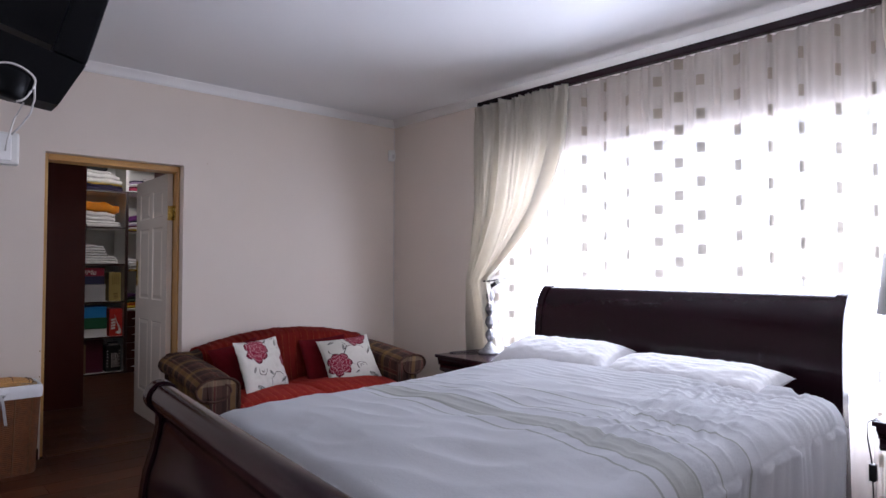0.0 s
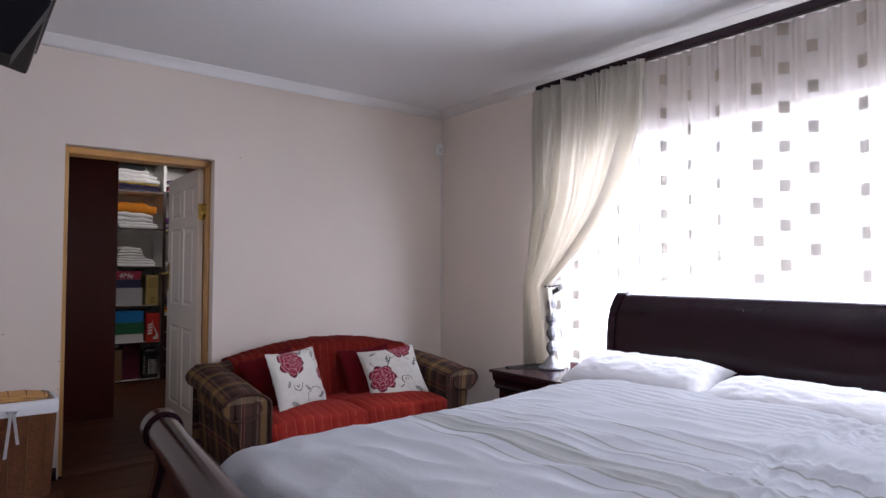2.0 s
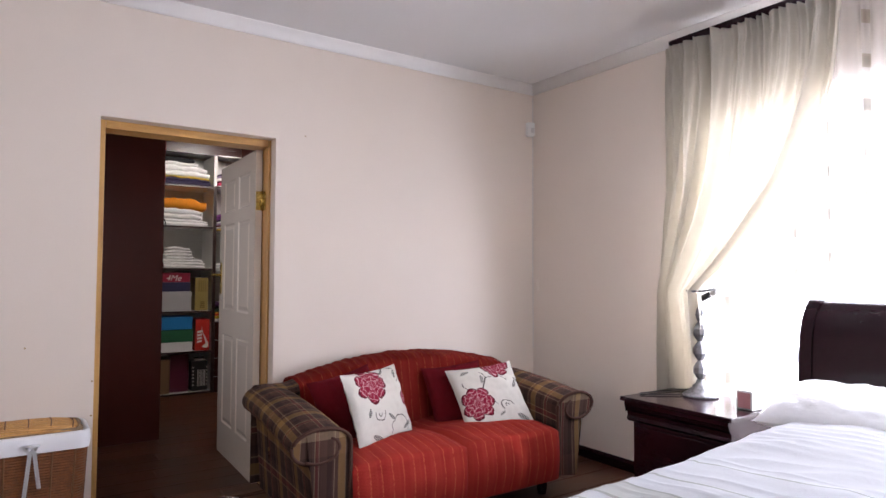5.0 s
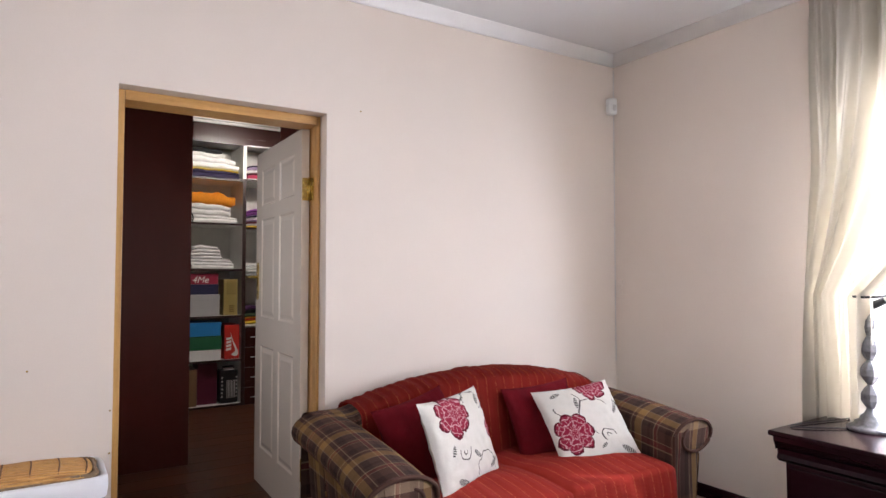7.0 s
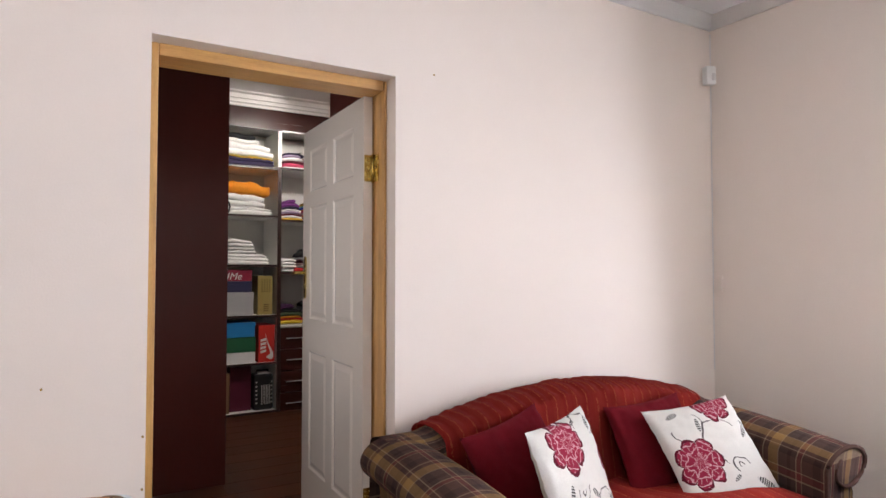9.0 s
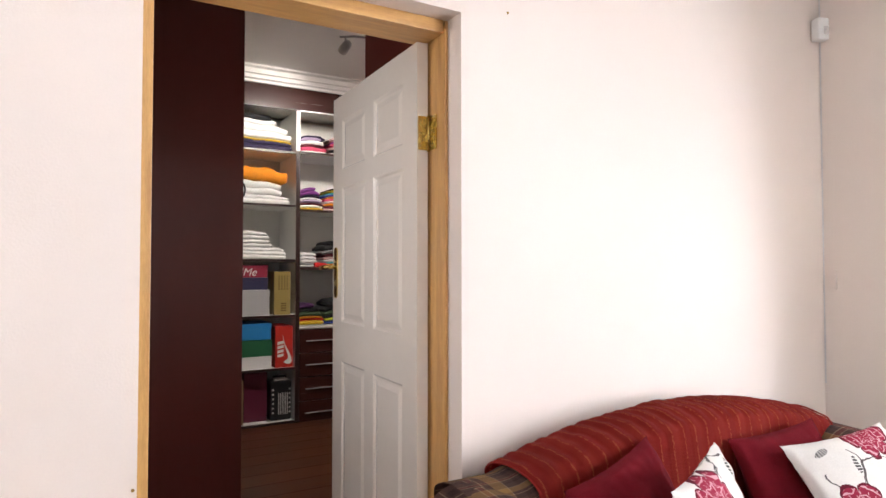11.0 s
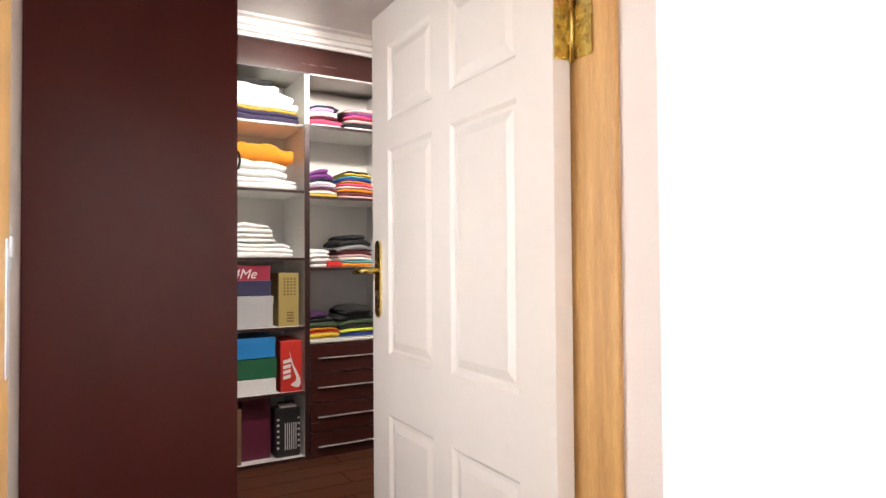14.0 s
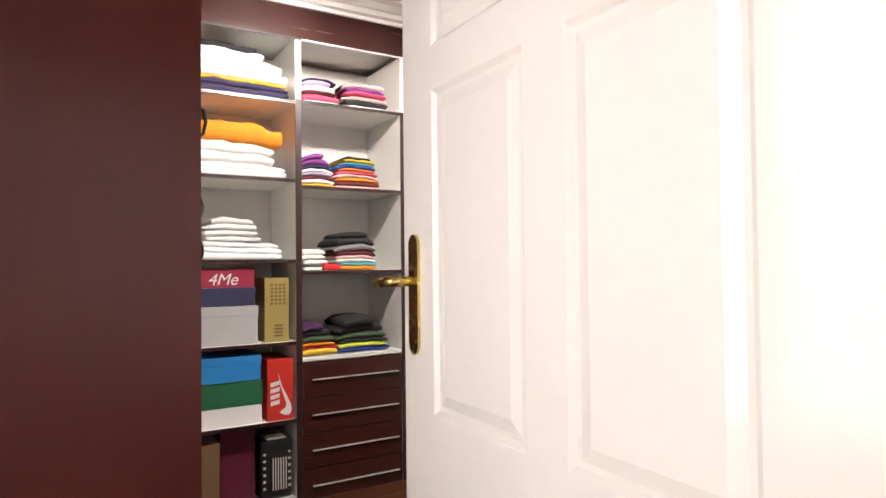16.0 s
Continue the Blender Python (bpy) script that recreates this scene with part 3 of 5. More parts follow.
            part("screw", lathe([(0.0045, 0), (0.0045, 0.0012)], 8, Matrix.Translation((-0.022 - 0.020 * (k % 2), -0.0428, z + 0.014 + 0.022 * k)) @ pose(0, 0, 0, -90)), BRASS_D, h)
    return door


build_door()

# ---- bed ----


def skewed(bm, k):
    for v in bm.verts:
        v.co.x += k * (v.co.y - 2.63)
    return bm


def sleigh(outline, name, y0, y1, parent, post, k=0.0):
    """A sleigh board: a scrolled panel between two scrolled end posts."""
    part(name, skewed(prism(outline, y0 + post, y1 - post), k), DARKWOOD, parent, smooth="angle")
    grown = []
    area = sum(p[0] * q[1] - q[0] * p[1] for p, q in zip(outline, outline[1:] + outline[:1]))
    side = 1 if area > 0 else -1
    for i, p in enumerate(outline):
        a, b = Vector(outline[i - 1]), Vector(outline[(i + 1) % len(outline)])
        d = (b - a).normalized()
        n = Vector((d.y, -d.x)) * side
        q = Vector(p) + n * 0.010
        grown.append((q.x, max(q.y, 0.0)))
    for a, b in ((y0, y0 + post), (y1 - post, y1)):
        bm = skewed(prism(grown, a + 0.0005, b - 0.0005), k)
        part("post", bm, DARKWOOD, parent, smooth="angle")


BY0, BY1, SKEW = 1.06, 2.82, 0.09   # the bed stands slightly out of square at its foot


def build_bed():
    bed = thing("bed", "dark polished wooden sleigh bed with scrolled ends, made up in white", "bed", pose(0, 0, 0))
    head = [(2.70, 0.0), (2.685, 0.35), (2.668, 0.62), (2.664, 0.80), (2.668, 0.92), (2.680, 1.01), (2.702, 1.075), (2.735, 1.122)]
    head += [(2.785 + 0.046 * math.cos(a), 1.108 + 0.046 * math.sin(a)) for a in np.linspace(2.45, -1.9, 16)]
    head += [(2.755, 1.045), (2.738, 0.98), (2.728, 0.88), (2.726, 0.62), (2.742, 0.35), (2.755, 0.0)]
    foot = [(0.285, 0.0), (0.28, 0.30), (0.272, 0.50), (0.285, 0.62), (0.310, 0.72), (0.315, 0.775), (0.305, 0.818)]
    foot += [(0.260 + 0.048 * math.cos(a), 0.802 + 0.048 * math.sin(a)) for a in np.linspace(0.6, 4.2, 16)]
    foot += [(0.256, 0.735), (0.256, 0.69), (0.238, 0.61), (0.214, 0.53), (0.202, 0.45), (0.206, 0.30), (0.228, 0.10), (0.235, 0.0)]
    sleigh(head, "headboard", BY0, BY1, bed, 0.05)
    sleigh(foot, "footboard", 0.95, 2.64, bed, 0.06, SKEW)
    for y in (BY0 + 0.07, 2.58):
        part("side_rail", boxes((0.290 + SKEW * (y - 2.63), 2.66, y - 0.02, y + 0.02, 0.2, 0.42), bevel=0.006), DARKWOOD, bed)
    part("bed_base", boxes((0.48, 2.655, BY0 + 0.10, 2.55, 0.06, 0.38), bevel=0.01), SHEETM, bed)
    return bed


build_bed()
mattress = thing("mattress", "thick mattress in a dark taupe fitted sheet on the bed", "mattress")
part("body", skewed(boxes((0.425, 2.65, BY0 + 0.03, 2.60, 0.385, 0.63), bevel=0.05), SKEW), SHEETM, mattress, smooth=True)
part("piping", tube([(0.290, BY0 + 0.09, 0.60), (0.419, 2.54, 0.60)], 0.007), SHEETM, mattress)


def duvet_point(u, v):
    """u: foot to head; v: across, down one side, over the top and down the other."""
    half, drop, mid = 0.79 + 0.075 * u, 0.38, 1.815 + 0.02 * u
    x0 = 0.388 + SKEW * ((v - 0.5) * 2 * half + mid - 2.63)
    x = x0 + u * (2.355 - x0)
    s = (v - 0.5) * 2 * (half + drop)
    a = abs(s)
    r = 0.10
    flat = half - r
    if a < flat:
        dy, dz = a, 0.0
    elif a < flat + r * 1.5708:
        t = (a - flat) / r
        dy, dz = flat + r * math.sin(t), -r * (1 - math.cos(t))
    else:
        dy, dz = flat + r + 0.03 * noise.noise((x * 3, s * 2, 4)), -r - (a - flat - r * 1.5708)
    y = mid + math.copysign(dy, s)
    top = 0.712 + 0.034 * u + 0.022 * max(0.0, 1 - (s / half) ** 2)
    if u < 0.06:
        top -= 0.09 * (1 - u / 0.06) ** 2
    p = Vector((x, y, 0))
    soft = 0.020 * noise.noise((x * 2.2, y * 2.2, 1.0)) + 0.010 * noise.noise((x * 5, y * 6, 7.0))
    crease = 0.011 * (1 - abs(noise.noise((x * 6 + y * 2, y * 3 - x * 2, 3.0))) * 2)
    ruche = max(0.0, min(1.0, (x - 1.72) * 5)) * max(0.0, min(1.0, (2.4 - x) * 6))
    side = max(0.0, min(1.0, (0.55 - (y - BY0)) * 5)) * max(0.0, min(1.0, (x - 0.95) * 3))
    tuck = math.sin(x * 125 + 3.0 * noise.noise((x * 2, y * 2.5, 9.0)) + y * 1.5)
    gather = (0.0042 * tuck * (0.45 + 0.55 * noise.noise((x * 3, y * 4, 6.0))) + 0.004 * noise.noise((x * 14, y * 7, 12.0))) * max(ruche, 0.06)
    gather += 0.014 * (1 - 2.2 * abs(noise.noise((x * 4 - y * 6, y * 19 + 2 * noise.noise((x * 4, y, 5)), 11.0)))) * side
    band = 0.0
    for bx in (1.13, 1.20, 1.30, 1.42, 1.60):
        d = (x - bx - 0.03 * noise.noise((y * 1.5, bx, 0))) / 0.009
        band += 0.004 * math.exp(-d * d)
    lift = soft + crease * 0.8 + gather + band
    edge = 1.0 if dz == 0 else 0.6
    p.z = top + dz + lift * edge
    if dz < -r:
        p.y += math.copysign(0.03 * noise.noise((x * 9, 1.0, 2.0)), s)
    return p


duvet = thing("duvet", "rumpled white cotton duvet with pintucked bands, spread over the bed", "duvet")
part("cover", sheet(260, 190, duvet_point, lambda u, v: (u * 1.93, v * 2.61), thick=0.02), DUVETM, duvet, smooth=True)
part("foot_hem", tube([duvet_point(0.0, v) + Vector((-0.004, 0, -0.008)) for v in np.linspace(0.0, 1, 80)], 0.012, 8), PILLOWM, duvet, "sewn white foot hem", smooth=True)
for v in (0.0, 1.0):
    part("side_hem", tube([duvet_point(u, v) for u in np.linspace(0, 1, 191)], 0.011, 6), PILLOWM, duvet, smooth=True)


def build_pillow(m, lx, ly, lz, seed, label):
    pil = thing("pillow", label, "pillow", m, group="pillows on the bed")

    def f(u, v):
        a, b = (u - 0.5) * 2, (v - 0.5) * 2
        k = (max(0.0, 1 - abs(a) ** 2.2) ** 0.5) * (max(0.0, 1 - abs(b) ** 5) ** 0.5)
        px = a * lx * (1 - 0.10 * (1 - abs(b) ** 3) * abs(a) ** 6)
        py = b * ly * (1 - 0.08 * (1 - abs(a) ** 3) * abs(b) ** 6)
        w = 0.010 * noise.noise((a * 3, b * 6, seed)) * k + 0.006 * noise.noise((a * 9, b * 14, seed + 3)) * k
        return px, py, k, w
    for name, sg in (("top", 1), ("underside", -1)):
        part(name, sheet(40, 56, lambda u, v: Vector((f(u, v)[0], f(u, v)[1], sg * (lz * f(u, v)[2] * (1.0 if sg > 0 else 0.7)) + f(u, v)[3]))), PILLOWM, pil, smooth=True)
    return pil


build_pillow(pose(2.39, 2.40, 0.772, 0, -14, 4), 0.185, 0.375, 0.085, 1.0, "plump white cotton pillow lying against the dark headboard")
build_pillow(pose(2.375, 1.635, 0.752, 0, -11, -2), 0.175, 0.425, 0.082, 5.0, "long white cotton pillow lying against the dark headboard")

# ---- nightstands and lamps ----


def build_nightstand(m, label):
    """Front faces -x. Origin at the base's front corner beside the door wall."""
    ns = thing("nightstand", label, "nightstand", m, group="nightstands by the bed")
    w, d, h = 0.60, 0.46, 0.645
    part("top", boxes((0, d, -w, 0, h - 0.022, h), bevel=0.006), DARKWOOD, ns)
    ogee = [(0.012, h - 0.0225), (0.012, h - 0.04), (0.02, h - 0.06), (0.034, h - 0.075), (0.036, h - 0.095), (0.028, h - 0.11), (0.045, h - 0.125), (d - 0.01, h - 0.125), (d - 0.01, h - 0.0225)]
    part("frieze", prism(ogee, -w + 0.02, -0.02), DARKWOOD, ns)
    side = [(y, z) for y, z in ((-0.012, h - 0.0225), (-0.012, h - 0.04), (-0.018, h - 0.06), (-0.0195, h - 0.075), (-0.0195, h - 0.0225))]
    bm = prism([(y, z) for y, z in side], 0.02, d - 0.02)
    bmesh.ops.transform(bm, matrix=Matrix(((0, 1, 0, 0), (1, 0, 0, 0), (0, 0, 1, 0), (0, 0, 0, 1))), verts=bm.verts)
    part("side_moulding", bm, DARKWOOD, ns)
    part("body", boxes((0.05, d - 0.012, -w + 0.045, -0.045, 0.07, h - 0.1255), bevel=0.004), DARKWOOD, ns)
    part("front_panel", boxes((0.036, 0.049, -w + 0.06, -0.06, 0.09, h - 0.14), bevel=0.004), DARKWOOD, ns)
    part("plinth", boxes((0.03, d - 0.012, -w + 0.025, -0.025, 0, 0.0695), bevel=0.006), DARKWOOD, ns)
    return ns


build_nightstand(pose(2.49, 3.622, 0), "dark polished wooden nightstand with a moulded top, beside the bed")
build_nightstand(pose(2.55, 0.93, 0), "dark polished wooden nightstand on the window side of the bed")


def build_lamp(m, shaded, label):
    lp = thing("table_lamp", label, "table lamp", m, group="lamps on the nightstands")
    part("base", lathe([(0.085, 0), (0.088, 0.008), (0.082, 0.016), (0.06, 0.024), (0.058, 0.034), (0.042, 0.042), (0.038, 0.055), (0.024, 0.066), (0.016, 0.085)], 28), SILVER, lp, smooth=True)
    for k in range(4):
        z = 0.082 + k * 0.098
        part("twisted_knop", lathe([(0.011, z), (0.022, z + 0.014), (0.034, z + 0.036), (0.034, z + 0.062), (0.022, z + 0.084), (0.011, z + 0.0975)], 9, pose(0, 0, 0, 0, 0, 25 * k)), SILVER, lp)
    part("holder", tube([(0, 0, 0.474), (0, 0, 0.49), (0.008, -0.03, 0.505), (0.014, -0.055, 0.52)], 0.016, 12), BLACK, lp, "tilted black bulb holder", smooth=True)
    if shaded:
        part("shade", lathe([(0.165, 0.42), (0.135, 0.69), (0.132, 0.69), (0.162, 0.42)], 32), mat("shade_cloth", (0.42, 0.40, 0.38), 0.8, vary=0.05), lp, "grey cloth drum shade", smooth=True)
    else:
        part("bulb", lathe([(0.012, 0), (0.02, 0.012), (0.024, 0.03), (0.02, 0.045), (0.006, 0.052)], 14, Matrix.Translation((0.014, -0.055, 0.52)) @ pose(0, 0, 0, 62, 0, 0)), BOARD, lp, "white glass bulb", smooth=True)
    return lp


build_lamp(pose(2.83, 3.39, 0.646), False, "silver twisted-column table lamp without shade on the nightstand")
build_lamp(pose(2.80, 0.795, 0.658), True, "silver table lamp with a grey shade on the far nightstand")
cable = thing("lamp_cable", "thin dark lamp cable looped on the nightstand top", "cable")
part("cord", tube([(2.78, 3.44, 0.65), (2.66, 3.52, 0.65), (2.60, 3.58, 0.65), (2.62, 3.60, 0.65), (2.72, 3.585, 0.65), (2.86, 3.55, 0.65), (2.955, 3.53, 0.65), (2.965, 3.53, 0.55)], 0.003, 6), BLACK, cable)
cord = thing("switch_cord", "hanging lamp cord with a black inline switch", "cable")
part("cord", tube([(2.60, 0.920, 0.651), (2.545, 0.940, 0.64), (2.532, 0.94, 0.58), (2.53, 0.925, 0.48), (2.53, 0.92, 0.30)], 0.003, 6), BLACK, cord)
part("switch", boxes((2.515, 2.545, 0.908, 0.934, 0.405, 0.475), bevel=0.005), BLACK, cord)
clock = thing("alarm_clock", "small pale box-shaped clock on the nightstand", "clock")
part("case", boxes((2.70, 2.79, 3.045, 3.125, 0.646, 0.735), bevel=0.008), BOARD, clock)
part("face", boxes((2.6985, 2.6998, 3.055, 3.115, 0.655, 0.725)), mat("pink_face", (0.55, 0.25, 0.25), 0.5), clock)

# ---- curtains ----
rod = thing("curtain_rail", "dark wooden curtain rail above the window", "curtain rail")
part("rail", boxes((2.955, 3.0, 0.0, 3.65, 2.535, 2.583), bevel=0.008), DARKWOOD, rod)
for y in (0.12, 1.85, 3.60):
    part("bracket", boxes((3.0005, XR - 0.0005, y - 0.02, y + 0.02, 2.551, 2.58), bevel=0.005), CORNICE, rod, "white painted rail bracket")


def curtain_point(u, v):
    """u: from the outer edge to the inner; v: from the rail to the floor. The inner half is tied back at about 1.18 m."""
    z = 2.53 - v * 2.475
    tie = 1.18
    if z > tie:
        s = (2.53 - z) / (2.53 - tie)
        a, b = 3.64 + 0.02 * s, 2.725 + 0.62 * s ** 2.1
    else:
        s = (tie - z) / (tie - 0.055)
        a, b = 3.66 + 0.08 * s, 3.345 + 0.10 * math.sin(s * 1.5)
    g = max(0.0, 1 - abs(z - tie) / 0.55)
    far = min(1.0, v * 2.2)
    # folds drift in width and run together towards the tie
    bend = u + 0.05 * noise.noise((u * 4.0, v * 1.3, 8.0)) + 0.10 * far * math.sin(u * 3.14) * (u - 0.5)
    ph = (bend + 0.10 * math.sin(bend * 5.0)) * 8.5 * 2 * math.pi
    wide = math.sin(ph) + 0.45 * math.sin(ph * 2.3 + 1.0 + 2 * v) * (1 - 0.6 * far)
    depth = (0.022 + 0.052 * far) * (1 - 0.45 * g) * (0.40 + 1.7 * abs(noise.noise((u * 5, v * 0.8, 4.0))))
    fine = 0.017 * (1 - 0.85 * far) * math.sin(u * 25 * 2 * math.pi + 3 * noise.noise((u * 9, v * 4, 1.0)))
    y = a + (b - a) * (u + 0.010 * math.sin(ph * 0.5 + v * 3))
    x = 2.915 + 0.035 * far - 0.09 * g + depth * wide + fine + 0.014 * noise.noise((u * 7, v * 5, 2.0)) - 0.10 * g * u
    x += 0.055 * far * math.exp(-((u - 0.56 + 0.10 * v) / 0.045) ** 2)
    if v < 0.045:
        # gathered heading: a frill above the sewn tape
        f = 1 - abs(v - 0.030) / 0.015 if v > 0.015 else 0.0
        x += 0.011 * math.sin(u * 190) * (1 - 0.6 * f) + 0.007 * f
        z += (0.006 * math.sin(u * 75) + 0.006 * noise.noise((u * 40, 0.0, 3.0))) * (1 - v / 0.045)
    x = min(x, 2.948) if z > 2.5 else x
    if z > tie and u > 0.8:
        x -= 0.05 * (u - 0.8) * s
    return Vector((x, y, z))


for sy, nm in ((1, "cream heavy curtain gathered and tied back beside the window"), (-1, "cream heavy curtain gathered at the window's far end")):
    c = thing("curtain", nm, "curtain", group="curtains at the window")
    flip = (lambda p: p) if sy > 0 else (lambda p: Vector((p.x, 3.68 - p.y, p.z)))
    part("cloth", sheet(200, 110, lambda u, v: flip(curtain_point(u, v)), lambda u, v: (u * 1.8, v * 2.5), thick=0.003), CURTAIN, c, smooth=True)
    pts = [flip(Vector(p)) for p in ((2.76, 3.415, 1.18), (2.752, 3.38, 1.178), (2.765, 3.33, 1.18), (2.83, 3.305, 1.19), (2.95, 3.33, 1.20))]
    part("tieback", tube(pts, 0.005, 8), BLACK, c, "dark curtain tieback", smooth=True)

sheer_thing = thing("sheer_curtain", "white sheer curtain with small woven beige squares, drawn across the window", "sheer curtain")


def sheer_point(u, v):
    y = 3.60 - u * 3.5
    z = 2.54 - v * 2.46
    ph = u * 46 * 2 * math.pi + 2.5 * noise.noise((u * 7, 0.3 * v, 1.0))
    return Vector((3.024 + 0.018 * math.sin(ph) + 0.01 * noise.noise((u * 30, v * 2, 5.0)), y + 0.012 * math.sin(ph * 0.5), z))


part("cloth", sheet(420, 30, sheer_point, lambda u, v: (u * 4.9 + 0.09 * noise.noise((u * 11, 3.0, 1.0)), v * 2.45)), SHEER, sheer_thing, smooth=True)
part("heading_tape", boxes((3.003, 3.045, 0.1, 3.6, 2.5405, 2.55)), CORNICE, sheer_thing)

# ---- sofa ----


SEAT0, SEAT1 = 1.215, 2.500    # the seat between the arms


def build_sofa():
    sf = thing("sofa", "camelback sofa in brown tartan with red seat cushions", "sofa")
    cx, half = (SEAT0 + SEAT1) / 2, (SEAT1 - SEAT0) / 2

    def crest(x):
        t = (x - 1.95) / 0.76
        return 0.655 + 0.118 * max(0.0, 1 - t * t)
    # back frame with rounded crest

    def back(u, v):
        x = 1.03 + u * 1.67
        top = crest(x)
        w = v * 5
        if w < 2:
            s = w / 2
            return Vector((x, 4.66 + 0.06 * s, 0.30 + (top - 0.34) * s))
        if w < 4:
            a = (w - 2) / 2 * math.pi
            return Vector((x, 4.84 - 0.12 * math.cos(a), top - 0.045 + 0.045 * math.sin(a)))
        s = w - 4
        return Vector((x, 4.96 + 0.005 * s, top - 0.05 - (top - 0.15) * s))
    part("back", sheet(60, 40, back, lambda u, v: (u * 1.67, v * 1.5)), PLAID, sf, "brown tartan camel back", smooth=True)

    def arm(sign):
        """A rolled arm: upright inner face, a roll that overhangs outward and a narrower body below."""
        x0 = SEAT0 - 0.004 if sign < 0 else SEAT1 + 0.004

        def f(u, v):
            y = 4.88 - u * 0.80
            top = 0.655 - 0.075 * u ** 1.8
            wide, r = 0.255 + 0.025 * u, 0.082
            mid = x0 + sign * wide / 2
            if v < 0.25:
                return Vector((x0, y, 0.12 + (top - r - 0.12) * v / 0.25))
            if v < 0.8:
                a = (v - 0.25) / 0.55 * 4.3
                return Vector((mid - sign * wide / 2 * math.cos(a), y - 0.012 * math.sin(a) * u, top - r + r * math.sin(a)))
            s = (v - 0.8) / 0.2
            e = mid - sign * wide / 2 * math.cos(4.3)
            return Vector((e * (1 - s) + (x0 + sign * 0.15) * s, y, (top - r + r * math.sin(4.3)) * (1 - s) + 0.10 * s))
        bm = sheet(24, 44, f, lambda u, v: (u * 0.78, v * 0.95))
        ob = part("arm", bm, PLAID, sf, "rolled tartan arm", smooth=True)
        ring = [f(1.0, v) for v in np.linspace(0, 1, 45)]
        bm = bmesh.new()
        lay = bm.loops.layers.uv.new("UVMap")
        vs = [bm.verts.new(p + Vector((0, -0.001, 0))) for p in ring]
        fc = bm.faces.new(vs)
        for lp in fc.loops:
            lp[lay].uv = (lp.vert.co.x * 1.1, lp.vert.co.z * 0.12)
        bmesh.ops.triangulate(bm, faces=[fc])
        part("arm_front", bm, PLAID, ob)
        part("piping", tube([p + Vector((0, -0.004, 0)) for p in ring[2:36]], 0.009, 6), PLAID, ob, smooth=True)
        hub = Vector((x0 + sign * 0.14, ring[0].y - 0.006, 0.498))
        curl = [hub + Vector((-sign * q * math.cos(a) * 1.5, 0, q * math.sin(a))) for a, q in zip(np.linspace(4.0, 7.2, 16), np.linspace(0.078, 0.045, 16))]
        part("scroll_welt", tube(curl, 0.008, 6), PLAID, ob, smooth=True)
    arm(-1)
    arm(1)
    part("seat_base", boxes((SEAT0, SEAT1, 4.10, 4.86, 0.10, 0.295), bevel=0.01), PLAID, sf)
    for sx in (-1, 1):
        for y in (4.16, 4.80):
            part("foot", lathe([(0.022, 0), (0.03, 0.05), (0.026, 0.10)], 12, Matrix.Translation((cx + sx * 0.60, y, 0))), DARKWOOD, sf)
    for k in (0, 1):
        x0 = SEAT0 + k * half

        def cush(u, v):
            a, b = (u - 0.5) * 2, v
            e = 0.35 + 0.65 * (1 - abs(a) ** 4) ** 0.5
            x = x0 + u * half
            if b < 0.28:
                s = b / 0.28
                return Vector((x, 4.055 - 0.03 * math.sin(s * 3.14) * e + 0.02 * (1 - e), 0.11 + 0.29 * s - 0.04 * s * (1 - e)))
            s = (b - 0.28) / 0.72
            return Vector((x, 4.06 + 0.60 * s, 0.36 + 0.04 * e + 0.028 * e * math.sin(min(1, s * 1.4) * 3.0) + 0.008 * noise.noise((x * 6, s * 4, 2))))
        part("seat_cushion", sheet(30, 40, cush, lambda u, v: (u * 0.62 + 0.31 * k, v)), RED, sf, "seat cushion under the red throw", smooth=True)
    return crest, back


CREST, BACKF = build_sofa()
th = thing("throw", "red ribbed throw with orange stitching draped over the sofa back", "throw")


def throw_point(u, v):
    p = BACKF(0.114 + u * 0.838, 0.05 + v * 0.80)
    n = 0.012 + 0.006 * noise.noise((u * 14, v * 8, 3.0))
    if v < 0.42:
        return p + Vector((0, -n, 0))
    return p + Vector((0, (v - 0.6) * 0.05, n + 0.0030 * math.sin(u * 157) + 0.004 * noise.noise((u * 30, v * 20, 9.0))))


part("cloth", sheet(200, 50, throw_point, lambda u, v: (u * 1.43, v * 1.2), thick=0.004), RED, th, smooth=True)
for u in (0.0, 1.0):
    part("hem", tube([throw_point(u, v) + Vector((0.003 * (2 * u - 1), -0.002, 0.003)) for v in np.linspace(0, 1, 30)], 0.003, 6), RED, th, smooth=True)


def build_cushion(m, half, puff, material, label, seed, tall=None):
    cu = thing("cushion", label, "cushion", m, group="cushions on the sofa")

    def f(u, v, sg):
        a, b = (u - 0.5) * 2, (v - 0.5) * 2
        k = (max(0.0, (1 - a * a) * (1 - b * b))) ** 0.42
        pin = 0.07
        x = a * half * (1 - pin * (1 - b * b) * a * a)
        z = b * (tall or half) * (1 - pin * (1 - a * a) * b * b)
        return Vector((x, -sg * puff * k * (1 + 0.15 * noise.noise((a * 2, b * 2, seed))) + 0.006 * noise.noise((a * 7, b * 7, seed)), z))
    part("front", sheet(36, 36, lambda u, v: f(u, v, 1)), material, cu, smooth=True)
    part("reverse", sheet(24, 24, lambda u, v: f(u, v, -0.8)), material, cu, smooth=True)
    return cu


